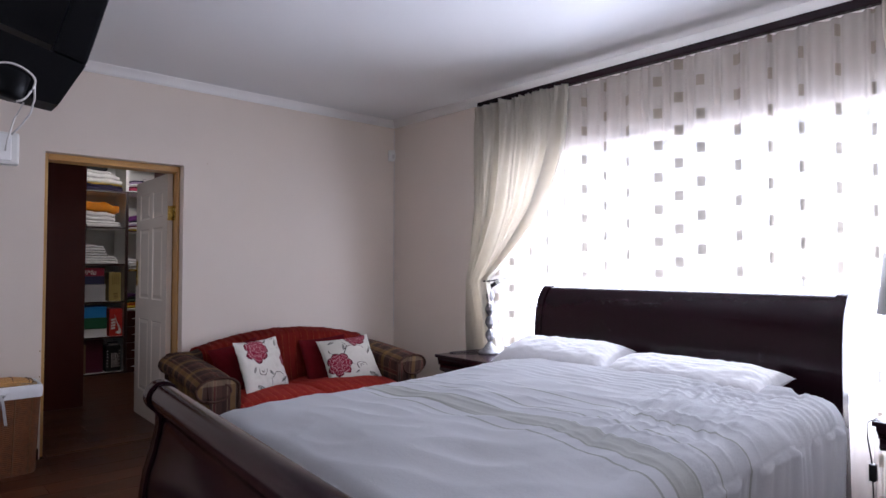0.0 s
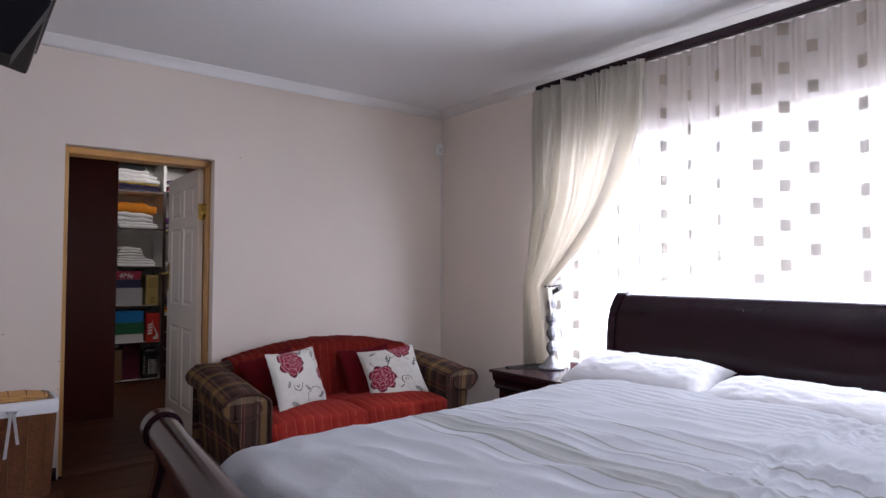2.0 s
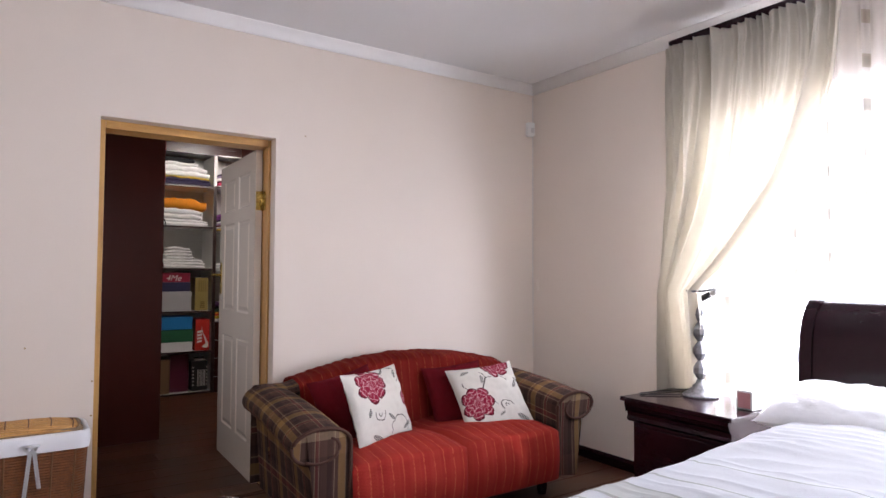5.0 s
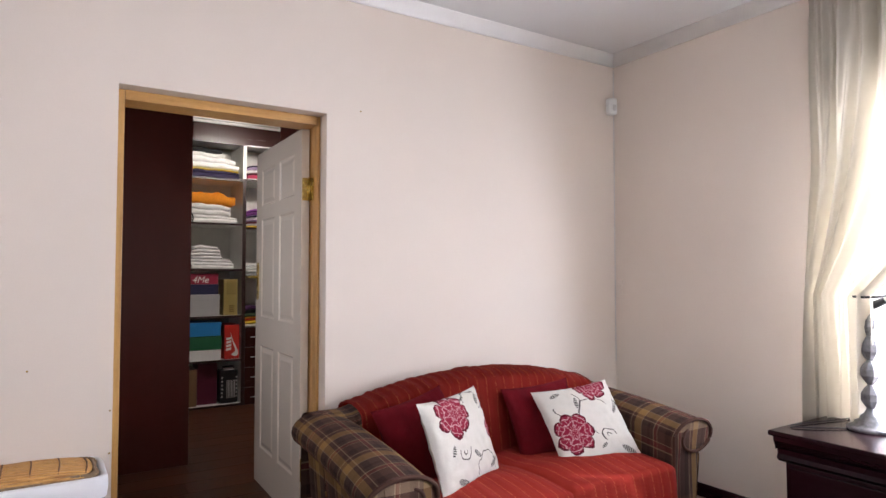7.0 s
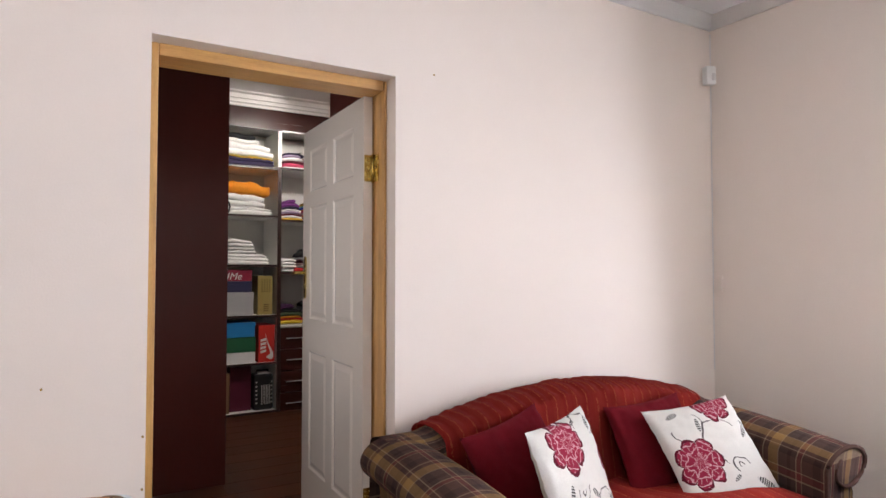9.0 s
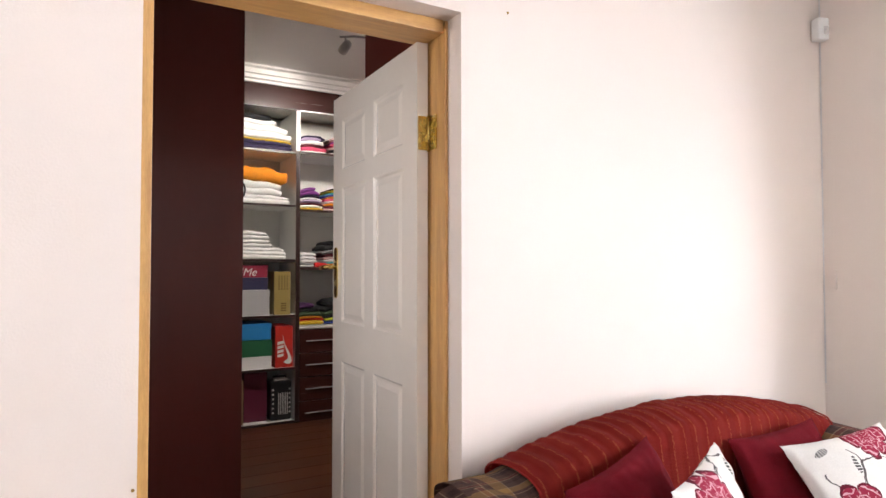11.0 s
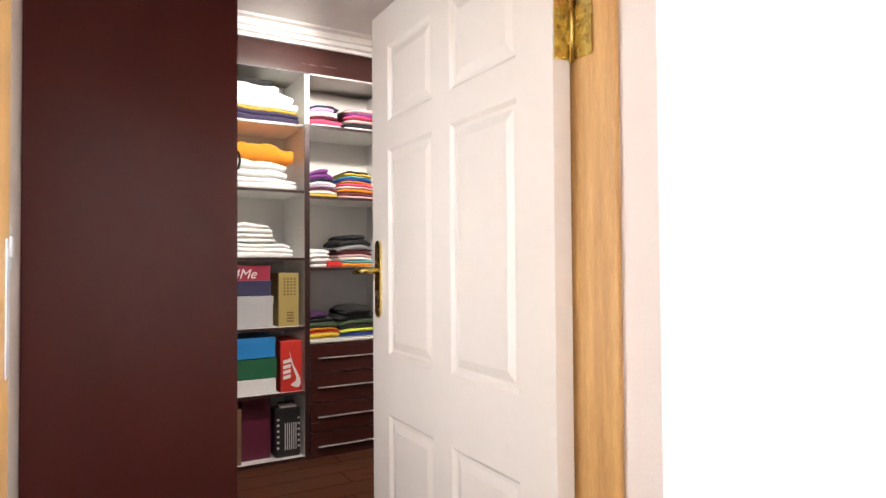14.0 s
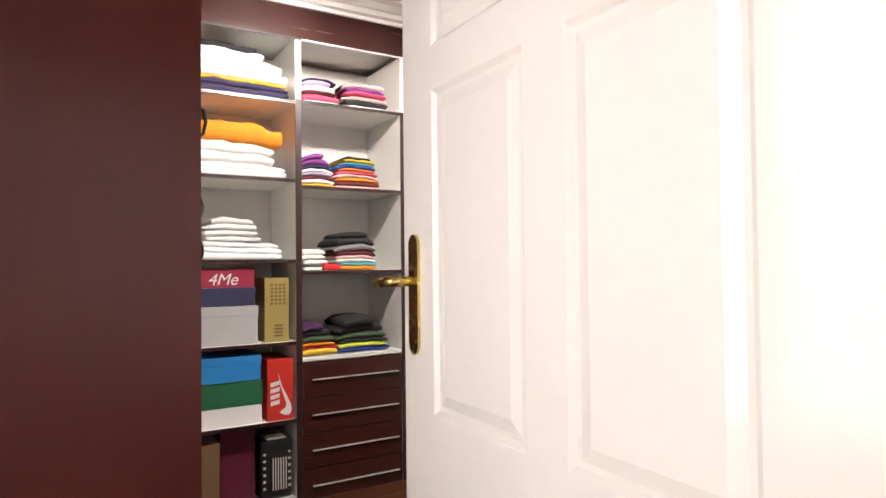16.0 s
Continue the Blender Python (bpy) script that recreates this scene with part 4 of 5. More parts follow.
MAR = "plain maroon velvet cushion leaning on the sofa back"
build_cushion(pose(1.46, 4.58, 0.52, -24, -8, 14), 0.215, 0.07, MAROON, MAR, 3.0)
build_cushion(pose(2.17, 4.58, 0.52, -24, -4, -6), 0.205, 0.07, MAROON, MAR, 6.0)
build_cushion(pose(1.507, 4.371, 0.580, -20, 0, 26), 0.235, 0.055, FLORAL_A, "white cushion printed with crimson flowers and dark leaves on the sofa", 1.0, 0.190)
build_cushion(pose(2.265, 4.395, 0.535, -38, -5, -11), 0.222, 0.055, FLORAL_B, "white cushion printed with crimson flowers, tilted against the sofa back", 2.0, 0.215)

# ---- laundry basket ----


def rounded(x0, x1, y0, y1, r, z, n=5):
    pts = []
    for cx, cy, a0 in ((x1 - r, y1 - r, 0), (x0 + r, y1 - r, 90), (x0 + r, y0 + r, 180), (x1 - r, y0 + r, 270)):
        for k in range(n):
            a = radians(a0 + 90 * k / (n - 1))
            pts.append(Vector((cx + r * math.cos(a), cy + r * math.sin(a), z)))
    return pts


def build_basket():
    bk = thing("laundry_basket", "woven wicker laundry basket with a white cloth rim and tied bow", "laundry basket", pose(-0.085, 4.88, 0))
    hx, hy, h = 0.31, 0.145, 0.50
    bm = bmesh.new()
    rings = []
    nrow = 42
    for k in range(nrow * 2 + 1):
        z = h * k / (nrow * 2)
        bulge = 0.0045 if k % 2 else 0.0
        t = 0.92 + 0.08 * z / h
        rings.append([bm.verts.new(p) for p in rounded(-hx * t - bulge, hx * t + bulge, -hy * t - bulge, hy * t + bulge, 0.05, z, 7)])
    for p, q in zip(rings, rings[1:]):
        for j in range(len(p)):
            bm.faces.new((p[j], p[(j + 1) % len(p)], q[(j + 1) % len(p)], q[j]))
    bm.faces.new(rings[0][::-1])
    part("weave", bm, WICKER, bk, "honey-brown woven wicker body")
    for x in np.linspace(-hx * 0.85, hx * 0.85, 7):
        part("stake", tube([(x * 0.93, -hy * 0.925 - 0.003, 0.01), (x, -hy - 0.003, h)], 0.005, 6), WICKER_D, bk)
    for y in (-0.08, 0.0, 0.08):
        part("stake", tube([(hx * 0.925 + 0.003, y, 0.01), (hx + 0.003, y, h)], 0.005, 6), WICKER_D, bk)
    rim = bmesh.new()
    prof = [(0.010, h - 0.025), (0.014, h + 0.01), (0.012, h + 0.042), (0.004, h + 0.052), (-0.008, h + 0.046), (-0.010, h + 0.01)]
    loops = []
    for o, z in prof:
        loops.append([rim.verts.new(p + Vector((0, 0, 0.003 * noise.noise((p.x * 20, p.y * 20, z * 9))))) for p in rounded(-hx - o, hx + o, -hy - o, hy + o, 0.05, z, 9)])
    for p, q in zip(loops, loops[1:]):
        for j in range(len(p)):
            rim.faces.new((p[j], p[(j + 1) % len(p)], q[(j + 1) % len(p)], q[j]))
    bmesh.ops.recalc_face_normals(rim, faces=rim.faces)
    part("cloth_rim", rim, LINEN, bk, "white cotton rim lining", smooth=True)
    def dome(x, y):
        return h + 0.040 + 0.040 * max(0, 1 - (x / hx) ** 4) * max(0, 1 - (y / hy) ** 4)
    lid = part("lid", sheet(24, 12, lambda u, v: Vector(((u - 0.5) * 2 * (hx - 0.014), (v - 0.5) * 2 * (hy - 0.014), dome((u - 0.5) * 2 * hx, (v - 0.5) * 2 * hy) - 0.004)), thick=0.006), WICKER_D, bk, "pale woven wicker lid", smooth=True)
    for k in range(17):
        y = (k - 8) * (hy - 0.02) / 8
        x1 = hx - 0.035 - 0.03 * (abs(k - 8) / 8) ** 3
        part("lid_slat", tube([(x, y + 0.0012 * noise.noise((x * 14, k, 2.0)), dome(x, y) + 0.0015 * noise.noise((x * 20, k, 5.0))) for x in np.linspace(-x1, x1, 22)], 0.0072, 6), WICKER_L, lid, smooth=True)
    for x in np.linspace(-hx * 0.8, hx * 0.8, 7):
        part("lid_binding", tube([(x * (1 + 0.05 * math.sin(3.14 * v)), (v - 0.5) * 2 * (hy - 0.018), dome(x, (v - 0.5) * 2 * hy) + 0.0072 + 0.0012 * math.sin(v * 50)) for v in np.linspace(0, 1, 30)], 0.0028, 5), WICKER_D, lid)
    ring = rounded(-hx + 0.026, hx - 0.026, -hy + 0.020, hy - 0.020, 0.05, h + 0.050, 24)
    for k in range(3):
        part("lid_braid", tube([p + Vector((0, 0, 0.007 * math.sin(i * 1.1 + k * 2.1))) + Vector((p.x, p.y, 0)).normalized() * 0.008 * math.cos(i * 1.1 + k * 2.1) for i, p in enumerate(ring)], 0.0065, 6, closed=True), WICKER_B, lid, "grey-brown braided edge", smooth=True)
    bow = part("bow", tube([(0.09, -hy - 0.018, h - 0.005), (0.075, -hy - 0.025, h + 0.012), (0.10, -hy - 0.03, h + 0.016), (0.125, -hy - 0.025, h + 0.012), (0.11, -hy - 0.018, h - 0.005)], 0.007, 8), LINEN, bk, "white cotton bow", smooth=True)
    for dx, ln in ((-0.022, 0.24), (0.022, 0.17)):
        part("ribbon", sheet(2, 10, lambda u, v: Vector((0.10 + dx * (0.3 + v) + (u - 0.5) * 0.016, -hy - 0.016 - 0.006 * math.sin(v * 5), h - 0.005 - ln * v)), thick=0.002), LINEN, bow)


build_basket()

# ---- television on its bracket ----


def build_tv():
    tv = thing("television", "black tube television tilted down on a wall bracket near the ceiling", "television", pose(-0.085, 2.23, 1.875, 0, 15, 0))
    part("bezel", boxes((-0.09, 0.0, 0, 0.66, 0.0, 0.52), bevel=0.012), SHELL, tv, "glossy black screen surround")
    part("screen", boxes((0.0005, 0.006, 0.05, 0.61, 0.06, 0.47), bevel=0.002), mat("picture_tube_glass", (0.02, 0.022, 0.025), 0.08), tv, "dark grey picture tube glass")
    bm = bmesh.new()
    a = [bm.verts.new((-0.0905, y, z)) for y, z in ((0.02, 0.02), (0.64, 0.02), (0.64, 0.50), (0.02, 0.50))]
    b = [bm.verts.new((-0.30, y, z)) for y, z in ((0.05, 0.03), (0.61, 0.03), (0.61, 0.46), (0.05, 0.46))]
    c = [bm.verts.new((-0.46, y, z)) for y, z in ((0.18, 0.06), (0.48, 0.06), (0.48, 0.32), (0.18, 0.32))]
    for p, q in ((a, b), (b, c)):
        for j in range(4):
            bm.faces.new((p[j], p[(j + 1) % 4], q[(j + 1) % 4], q[j]))
    bm.faces.new(a[::-1])
    bm.faces.new(c)
    bmesh.ops.recalc_face_normals(bm, faces=bm.faces)
    part("back_shell", bm, SHELL, tv)
    part("chin", prism([(-0.002, -0.004), (-0.035, -0.145), (-0.14, -0.16), (-0.45, -0.09), (-0.45, -0.004)], 0.0, 0.10), SHELL, tv, "black swivel tray under the set")
    part("speaker_cup", lathe([(0.038, 0), (0.044, 0.010), (0.046, 0.070), (0.038, 0.072)], 24, Matrix.Translation((-0.165, -0.050, -0.190))), SHELL, tv, smooth=True)
    part("bracket_arm", boxes((-1.2, -0.40, 0.29, 0.35, 0.02, 0.08), bevel=0.006), SHELL, tv)
    part("ceiling_post", boxes((-0.60, -0.54, 0.29, 0.35, 0.081, 0.95), bevel=0.006), SHELL, tv)
    return tv


build_tv()
cb = thing("tv_cables", "thin pale grey cables looped below the television", "cable")
part("cord", tube([Vector((-0.285 + 0.055 * math.cos(a) * (1 + 0.1 * math.sin(3 * a)), 2.125, 1.762 + 0.050 * math.sin(a))) for a in np.linspace(-1.3, 3.6, 26)], 0.0028, 6), GREYM, cb, smooth=True)
part("cord", tube([(-0.230, 2.125, 1.765), (-0.224, 2.16, 1.735), (-0.222, 2.235, 1.71), (-0.245, 2.25, 1.67), (-0.262, 2.26, 1.648)], 0.0026, 6), GREYM, cb, smooth=True)
part("cord", tube([(-0.240, 2.225, 1.735), (-0.258, 2.245, 1.69), (-0.272, 2.25, 1.63), (-0.276, 2.252, 1.60)], 0.0026, 6), GREYM, cb, smooth=True)
ad = thing("power_adapter", "white square plastic adapter hanging on the television's cables", "adapter")
part("case", boxes((-0.335, -0.243, 2.258, 2.292, 1.565, 1.655), bevel=0.006), BOARD, ad)
part("cover_plate", boxes((-0.325, -0.262, 2.252, 2.2575, 1.575, 1.648), bevel=0.002), CORNICE, ad)

# ---- alarm sensor and its wiring in the corner ----
pr = thing("alarm_sensor", "small white alarm sensor fixed high in the wall corner", "alarm sensor")
bm = boxes((3.115, 3.175, 4.985, 5.035, 2.31, 2.415), bevel=0.01)
bmesh.ops.rotate(bm, verts=bm.verts, cent=(3.145, 5.02, 2.36), matrix=Matrix.Rotation(radians(-20), 3, "Z"))
part("case", bm, BOARD, pr)
part("lens", boxes((3.125, 3.150, 4.972, 4.984, 2.33, 2.37), bevel=0.006), mat("frosted_lens", (0.6, 0.58, 0.55), 0.4), pr)
part("wall_bracket", boxes((3.14, 3.204, 5.03, 5.049, 2.34, 2.40)), BOARD, pr)
wr = thing("alarm_wire", "thin cream wire fixed down the room corner to a box", "wire")
part("wire", tube([(3.197, 5.042, 2.62), (3.198, 5.043, 2.0), (3.196, 5.042, 1.5), (3.198, 5.043, 0.7)], 0.0035, 6), GREYM, wr)
part("junction_box", boxes((3.19, 3.2045, 4.985, 5.02, 1.14, 1.23), bevel=0.004), WALL, wr)
for x, z in ((1.36, 2.09), (-0.02, 0.9), (0.262, 0.72), (0.262, 0.55)):
    nl = thing("nail", "small dark nail sticking out of the plaster wall", "nail", group="nails in the wall")
    part("head", lathe([(0.004, 0), (0.004, 0.004)], 8, Matrix.Translation((x, YD - 0.0005, z)) @ pose(0, 0, 0, 90)), BRASS_D, nl)

# ---- dressing room: open wardrobe ----
FY, BYK = 8.305, 8.78                      # front and back of the open wardrobe
LEFT, STILE0, STILE1, RIGHT = 0.70, 1.635, 1.668, 2.275
LSH = [0.030, 0.452, 0.868, 1.310, 1.748, 2.178]   # shelf tops of the towel bay
RSH = [0.772, 1.246, 1.716, 2.185]                  # shelf tops of the clothes bay


def build_wardrobe():
    wd = thing("open_wardrobe", "built-in dark mahogany wardrobe with open white shelves and drawers", "wardrobe")
    part("back_panel", boxes((LEFT, RIGHT + 0.03, BYK, BYK + 0.016, 0, 2.52)), BOARD, wd, "white melamine back panel")
    for x0, x1, nm in ((LEFT - 0.03, LEFT, "side_panel"), (STILE0, STILE1, "divider"), (RIGHT, RIGHT + 0.03, "side_panel")):
        pn = part(nm, boxes((x0, x1, FY + 0.006, BYK - 0.001, 0, 2.518)), BOARD, wd)
        part("edging", boxes((x0, x1, FY, FY + 0.0055, 0, RSH[3])), EDGE, pn, "dark mahogany edging")
        part("edging", boxes((x0, x1, FY, FY + 0.0055, RSH[3] + 0.0005, 2.518)), BOARD, pn, "pale edging above the top shelf")
    for z in LSH:
        s = part("shelf", boxes((LEFT + 0.001, STILE0 - 0.001, FY + 0.010, BYK - 0.001, z - 0.018, z)), BOARD, wd)
        part("edging", boxes((LEFT + 0.001, STILE0 - 0.001, FY + 0.004, FY + 0.0095, z - 0.019, z - 0.0005)), EDGE, s, "dark mahogany edging")
    for z in RSH:
        s = part("shelf", boxes((STILE1 + 0.001, RIGHT - 0.001, FY + 0.010, BYK - 0.001, z - 0.018, z)), BOARD, wd)
        if z > 1:
            part("edging", boxes((STILE1 + 0.001, RIGHT - 0.001, FY + 0.004, FY + 0.0095, z - 0.019, z - 0.0005)), EDGE, s, "dark mahogany edging")
    part("fascia", boxes((CX0 + 0.001, CX1 - 0.001, FY - 0.002, FY + 0.02, 2.520, 2.69)), MAHOG_X, wd, "dark mahogany fascia below the cornice")
    part("top_trim", boxes((LEFT, STILE1, FY - 0.006, FY - 0.0025, 2.508, 2.518)), EDGE, wd)
    part("top_trim", boxes((STILE1 + 0.0005, RIGHT + 0.03, FY - 0.006, FY - 0.0025, 2.508, 2.516)), CHROME, wd, "thin metal trim")
    part("bulkhead", boxes((CX0 + 0.001, CX1 - 0.001, FY + 0.021, CY1 - 0.001, 2.56, 2.798)), BOARD, wd)
    for k in range(4):
        z0 = -0.020 + k * 0.192
        dr = part("drawer", boxes((STILE1 + 0.003, RIGHT - 0.003, FY + 0.001, FY + 0.019, max(z0, 0.006), z0 + 0.188), bevel=0.002), MAHOG_X, wd, "dark mahogany drawer front")
        part("handle", boxes((1.722, RIGHT - 0.03, FY - 0.016, FY - 0.0005, z0 + 0.094, z0 + 0.099), bevel=0.0015), CHROME, dr, "slim metal bar handle")
    part("plinth", boxes((LEFT - 0.03, RIGHT + 0.03, FY + 0.03, FY + 0.045, 0.0, 0.0115)), MAHOG, wd)
    part("end_panel", boxes((RIGHT + 0.031, CX1 - 0.001, FY + 0.001, FY + 0.02, 0, 2.518)), MAHOG, wd)
    return wd


build_wardrobe()
for x0, x1, y0, y1, lab in ((CX0 + 0.002, 0.852, 6.61, 7.21, "tall dark mahogany wardrobe end panel facing the doorway"), (1.255, 1.86, 5.30, 6.0, "tall dark mahogany wardrobe behind the open door")):
    tw = thing("tall_wardrobe", lab, "wardrobe", group="tall wardrobes")
    part("end_panel", boxes((x0, x1, y0, y0 + 0.018, 0.0, 2.795)), MAHOG, tw)
    part("carcass", boxes((x0, x1 - 0.02, y0 + 0.0185, y1, 0.0, 2.795)), MAHOG, tw)
    part("front_door", boxes((x1 - 0.0195, x1, y0 + 0.02, y1, 0.06, 2.74)), MAHOG, tw)
sw = thing("light_switch", "white plastic light switch on the dressing room wall", "light switch")
part("plate", boxes((CX0 + 0.0005, CX0 + 0.009, 6.13, 6.25, 1.26, 1.37), bevel=0.003), BOARD, sw)
part("rocker", boxes((CX0 + 0.0095, CX0 + 0.016, 6.165, 6.215, 1.29, 1.34), bevel=0.002), CORNICE, sw)
rg = thing("hanging_garment", "red garment edge hanging high by the wardrobe end", "clothes")
part("cloth", sheet(6, 20, lambda u, v: Vector((0.858 + 0.022 * u + 0.003 * math.sin(v * 11), 6.66 + 0.10 * u, 2.32 - 0.42 * v)), thick=0.008), mat("red_cloth", (0.45, 0.015, 0.02), 0.9), rg, smooth=True)
part("strap", tube([(0.853, 6.66, 1.68), (0.866, 6.66, 1.672), (0.872, 6.66, 1.645), (0.866, 6.66, 1.615), (0.853, 6.66, 1.60)], 0.005, 6), BLACK, rg, "dark hanging strap", smooth=True)
hk = thing("hanging_garment", "dark folded garment edge hanging by the wardrobe end", "clothes")
part("cloth", sheet(8, 14, lambda u, v: Vector((0.860 + 0.025 * u + 0.008 * math.sin(v * 9), 6.70 + 0.10 * u, 1.47 - 0.17 * v)), thick=0.012), mat("black_cloth", (0.02, 0.018, 0.018), 0.9), hk, smooth=True)

# folded things on the shelves
FABRICS = {}


def fabric(c):
    if c not in FABRICS:
        FABRICS[c] = mat("folded_cloth", c, 0.9, vary=0.12, scale=14, bump=0.5, bscale=120)
    return FABRICS[c]


def folded(bm_x0, bm_x1, y0, y1, z0, z1, seed):
    """One folded piece: a soft slab with a rounded fold at the front and slack sides."""
    def f(u, v):
        a = v * 2 * math.pi
        hy, hz = (y1 - y0) / 2, (z1 - z0) / 2
        c, s = math.cos(a), math.sin(a)
        yy = math.copysign(abs(c) ** 0.35, c) * hy
        zz = math.copysign(abs(s) ** 0.75, s) * hz
        e = 1 - abs(2 * u - 1) ** 14
        x = bm_x0 + (bm_x1 - bm_x0) * u
        sag = 0.35 * hz * noise.noise((x * 11, seed * 3.1, s * 0.4)) + 0.25 * hz * noise.noise((x * 25, seed, c))
        return Vector((x + 0.006 * noise.noise((seed, zz * 40, 3)), (y0 + y1) / 2 + yy + 0.006 * noise.noise((x * 9, seed, 1)), (z0 + z1) / 2 + zz * (0.72 + 0.28 * e) + sag * (0.3 if s < 0 else 1)))
    bm = sheet(22, 20, f)
    bmesh.ops.remove_doubles(bm, verts=bm.verts, dist=1e-5)
    bmesh.ops.holes_fill(bm, edges=[e for e in bm.edges if e.is_boundary])
    return bm


def stack(name, label, x0, x1, z0, rows, y0=None, group="folded clothes on the shelves", seed=1.0, cat="folded clothes"):
    """Folded pieces on one another: rows of (colour, thickness, trim at the right, trim at the left)."""
    y0 = y0 or FY + 0.045
    z = z0
    for i, (c, t, tr, tl) in enumerate(rows):
        jig = 0.026 * noise.noise((seed, i * 1.7, 0.5))
        lab = label % COLOURS.get(c, "patterned")
        ob = thing(name, lab, cat, group=group)
        bm = folded(x0 + tl + 0.02 * abs(noise.noise((seed, i * 2.9, 4.5))), x1 - tr + jig, y0 + jig, y0 + 0.33 + jig, z + 0.0006, z + t * 1.24, seed + i * 2.3)
        # the pile slumps as a whole: its ends droop and its layers wave together
        for vt in bm.verts:
            q, h = 2 * (vt.co.x - x0) / (x1 - x0) - 1, vt.co.z - z0
            vt.co.z -= 0.30 * h * max(0.0, abs(q) - 0.35) ** 1.5 - 0.07 * h * noise.noise((vt.co.x * 7, seed, 0.0))
        part("cloth", bm, fabric(c), ob, smooth=True)
        z += t


W, Y, NV, OR, PK, PU, BK, MR, LI, GR, TQ, RD, BL, OL, SL, LM, PD = ((0.80, 0.80, 0.78), (0.62, 0.42, 0.03), (0.03, 0.022, 0.06), (0.70, 0.24, 0.012), (0.62, 0.07, 0.15), (0.22, 0.05, 0.26), (0.02, 0.02, 0.022), (0.13, 0.02, 0.03), (0.42, 0.32, 0.48), (0.20, 0.20, 0.20),
    (0.10, 0.45, 0.52), (0.55, 0.02, 0.02), (0.03, 0.06, 0.35), (0.05, 0.08, 0.04), (0.62, 0.42, 0.40), (0.45, 0.55, 0.05), (0.06, 0.016, 0.07))
COLOURS = {W: "white", Y: "yellow", NV: "navy", OR: "orange", PK: "pink", PU: "purple", BK: "black", MR: "maroon", LI: "lilac", GR: "grey", TQ: "turquoise", RD: "red", BL: "blue", OL: "dark green", SL: "salmon", LM: "lime", PD: "dark purple"}
T = "folded %s bath towel stacked on the wardrobe shelf"
stack("towel", T, 1.00, 1.622, LSH[5], [(NV, 0.040, 0.0, 0), (NV, 0.034, 0.01, 0), (Y, 0.016, 0.03, 0), (W, 0.052, 0.015, 0), (W, 0.055, 0.04, 0), (W, 0.040, 0.14, 0)], group="folded towels", seed=1.0, cat="towel")
stack("towel", T, 1.00, 1.605, LSH[4], [(W, 0.035, 0.0, 0), (W, 0.035, 0.02, 0), (W, 0.052, 0.07, 0.03), (W, 0.055, 0.075, 0.03), (OR, 0.095, 0.02, 0)], group="folded towels", seed=4.0, cat="towel")
stack("towel", T, 1.00, 1.575, LSH[3], [(W, 0.03, 0.0, 0), (W, 0.03, 0.01, 0), (W, 0.03, 0.03, 0)], group="folded towels", seed=7.0, cat="towel")
stack("towel", "small folded %s hand towel on the stack of towels", 1.17, 1.455, LSH[3] + 0.09, [(W, 0.032, 0.0, 0.01), (W, 0.03, 0.01, 0), (W, 0.033, 0.01, 0.02), (W, 0.03, 0.03, 0.03)], group="folded towels", seed=9.0, cat="towel")
C = "folded %s shirt in a stack on the wardrobe shelf"
stack("folded_shirt", C, 1.685, 1.905, RSH[3], [(W, 0.018, 0, 0), (PK, 0.032, 0.0, 0), (MR, 0.02, 0.01, 0), (W, 0.035, 0.03, 0), (LI, 0.025, 0.05, 0), (NV, 0.02, 0.02, 0)], seed=11.0)
stack("folded_shirt", C, 1.915, 2.215, RSH[3], [(W, 0.02, 0, 0.02), (BK, 0.03, 0.0, 0.03), (SL, 0.025, 0.01, 0), (PK, 0.025, 0.0, 0.01), (PU, 0.022, 0.02, 0.03), (SL, 0.028, 0.02, 0.01)], seed=13.0)
stack("folded_shirt", C, 1.68, 1.875, RSH[2], [(Y, 0.018, 0, 0), (W, 0.022, 0.0, 0), (MR, 0.02, 0.0, 0), (LI, 0.02, 0.01, 0), (W, 0.02, 0.01, 0), (NV, 0.02, 0.02, 0), (PU, 0.03, 0.03, 0), (PU, 0.028, 0.06, 0)], seed=15.0)
stack("folded_shirt", C, 1.875, 2.155, RSH[2], [(SL, 0.016, 0, 0), (MR, 0.024, 0.0, 0.01), (OR, 0.022, 0.0, 0.01), (SL, 0.02, 0.0, 0), (PK, 0.02, 0.01, 0.01), (OR, 0.016, 0.02, 0.02), (BL, 0.018, 0.02, 0), (TQ, 0.015, 0.03, 0.02), (Y, 0.02, 0.02, 0.05), (BK, 0.014, 0.05, 0.08)], seed=17.0)
stack("folded_shirt", C, 1.69, 1.845, RSH[1], [(W, 0.02, 0, 0), (GR, 0.012, 0.0, 0), (W, 0.03, 0.01, 0), (W, 0.028, 0.02, 0), (W, 0.03, 0.03, 0)], seed=19.0)
stack("folded_shirt", C, 1.865, 2.135, RSH[1], [(OR, 0.026, 0, 0), (TQ, 0.02, 0.0, 0.02), (W, 0.018, 0.0, 0.02), (SL, 0.02, 0.01, 0.01), (MR, 0.03, 0.01, 0.02), (GR, 0.03, 0.0, 0.0), (BK, 0.04, 0.02, 0.02), (BK, 0.03, 0.06, 0.06)], seed=21.0)
stack("folded_shirt", C, 1.68, 1.885, RSH[0], [(Y, 0.035, 0, 0), (RD, 0.022, 0.0, 0), (OR, 0.016, 0.01, 0), (OL, 0.036, 0.02, 0), (BK, 0.035, 0.05, 0), (PD, 0.03, 0.08, 0)], seed=23.0)
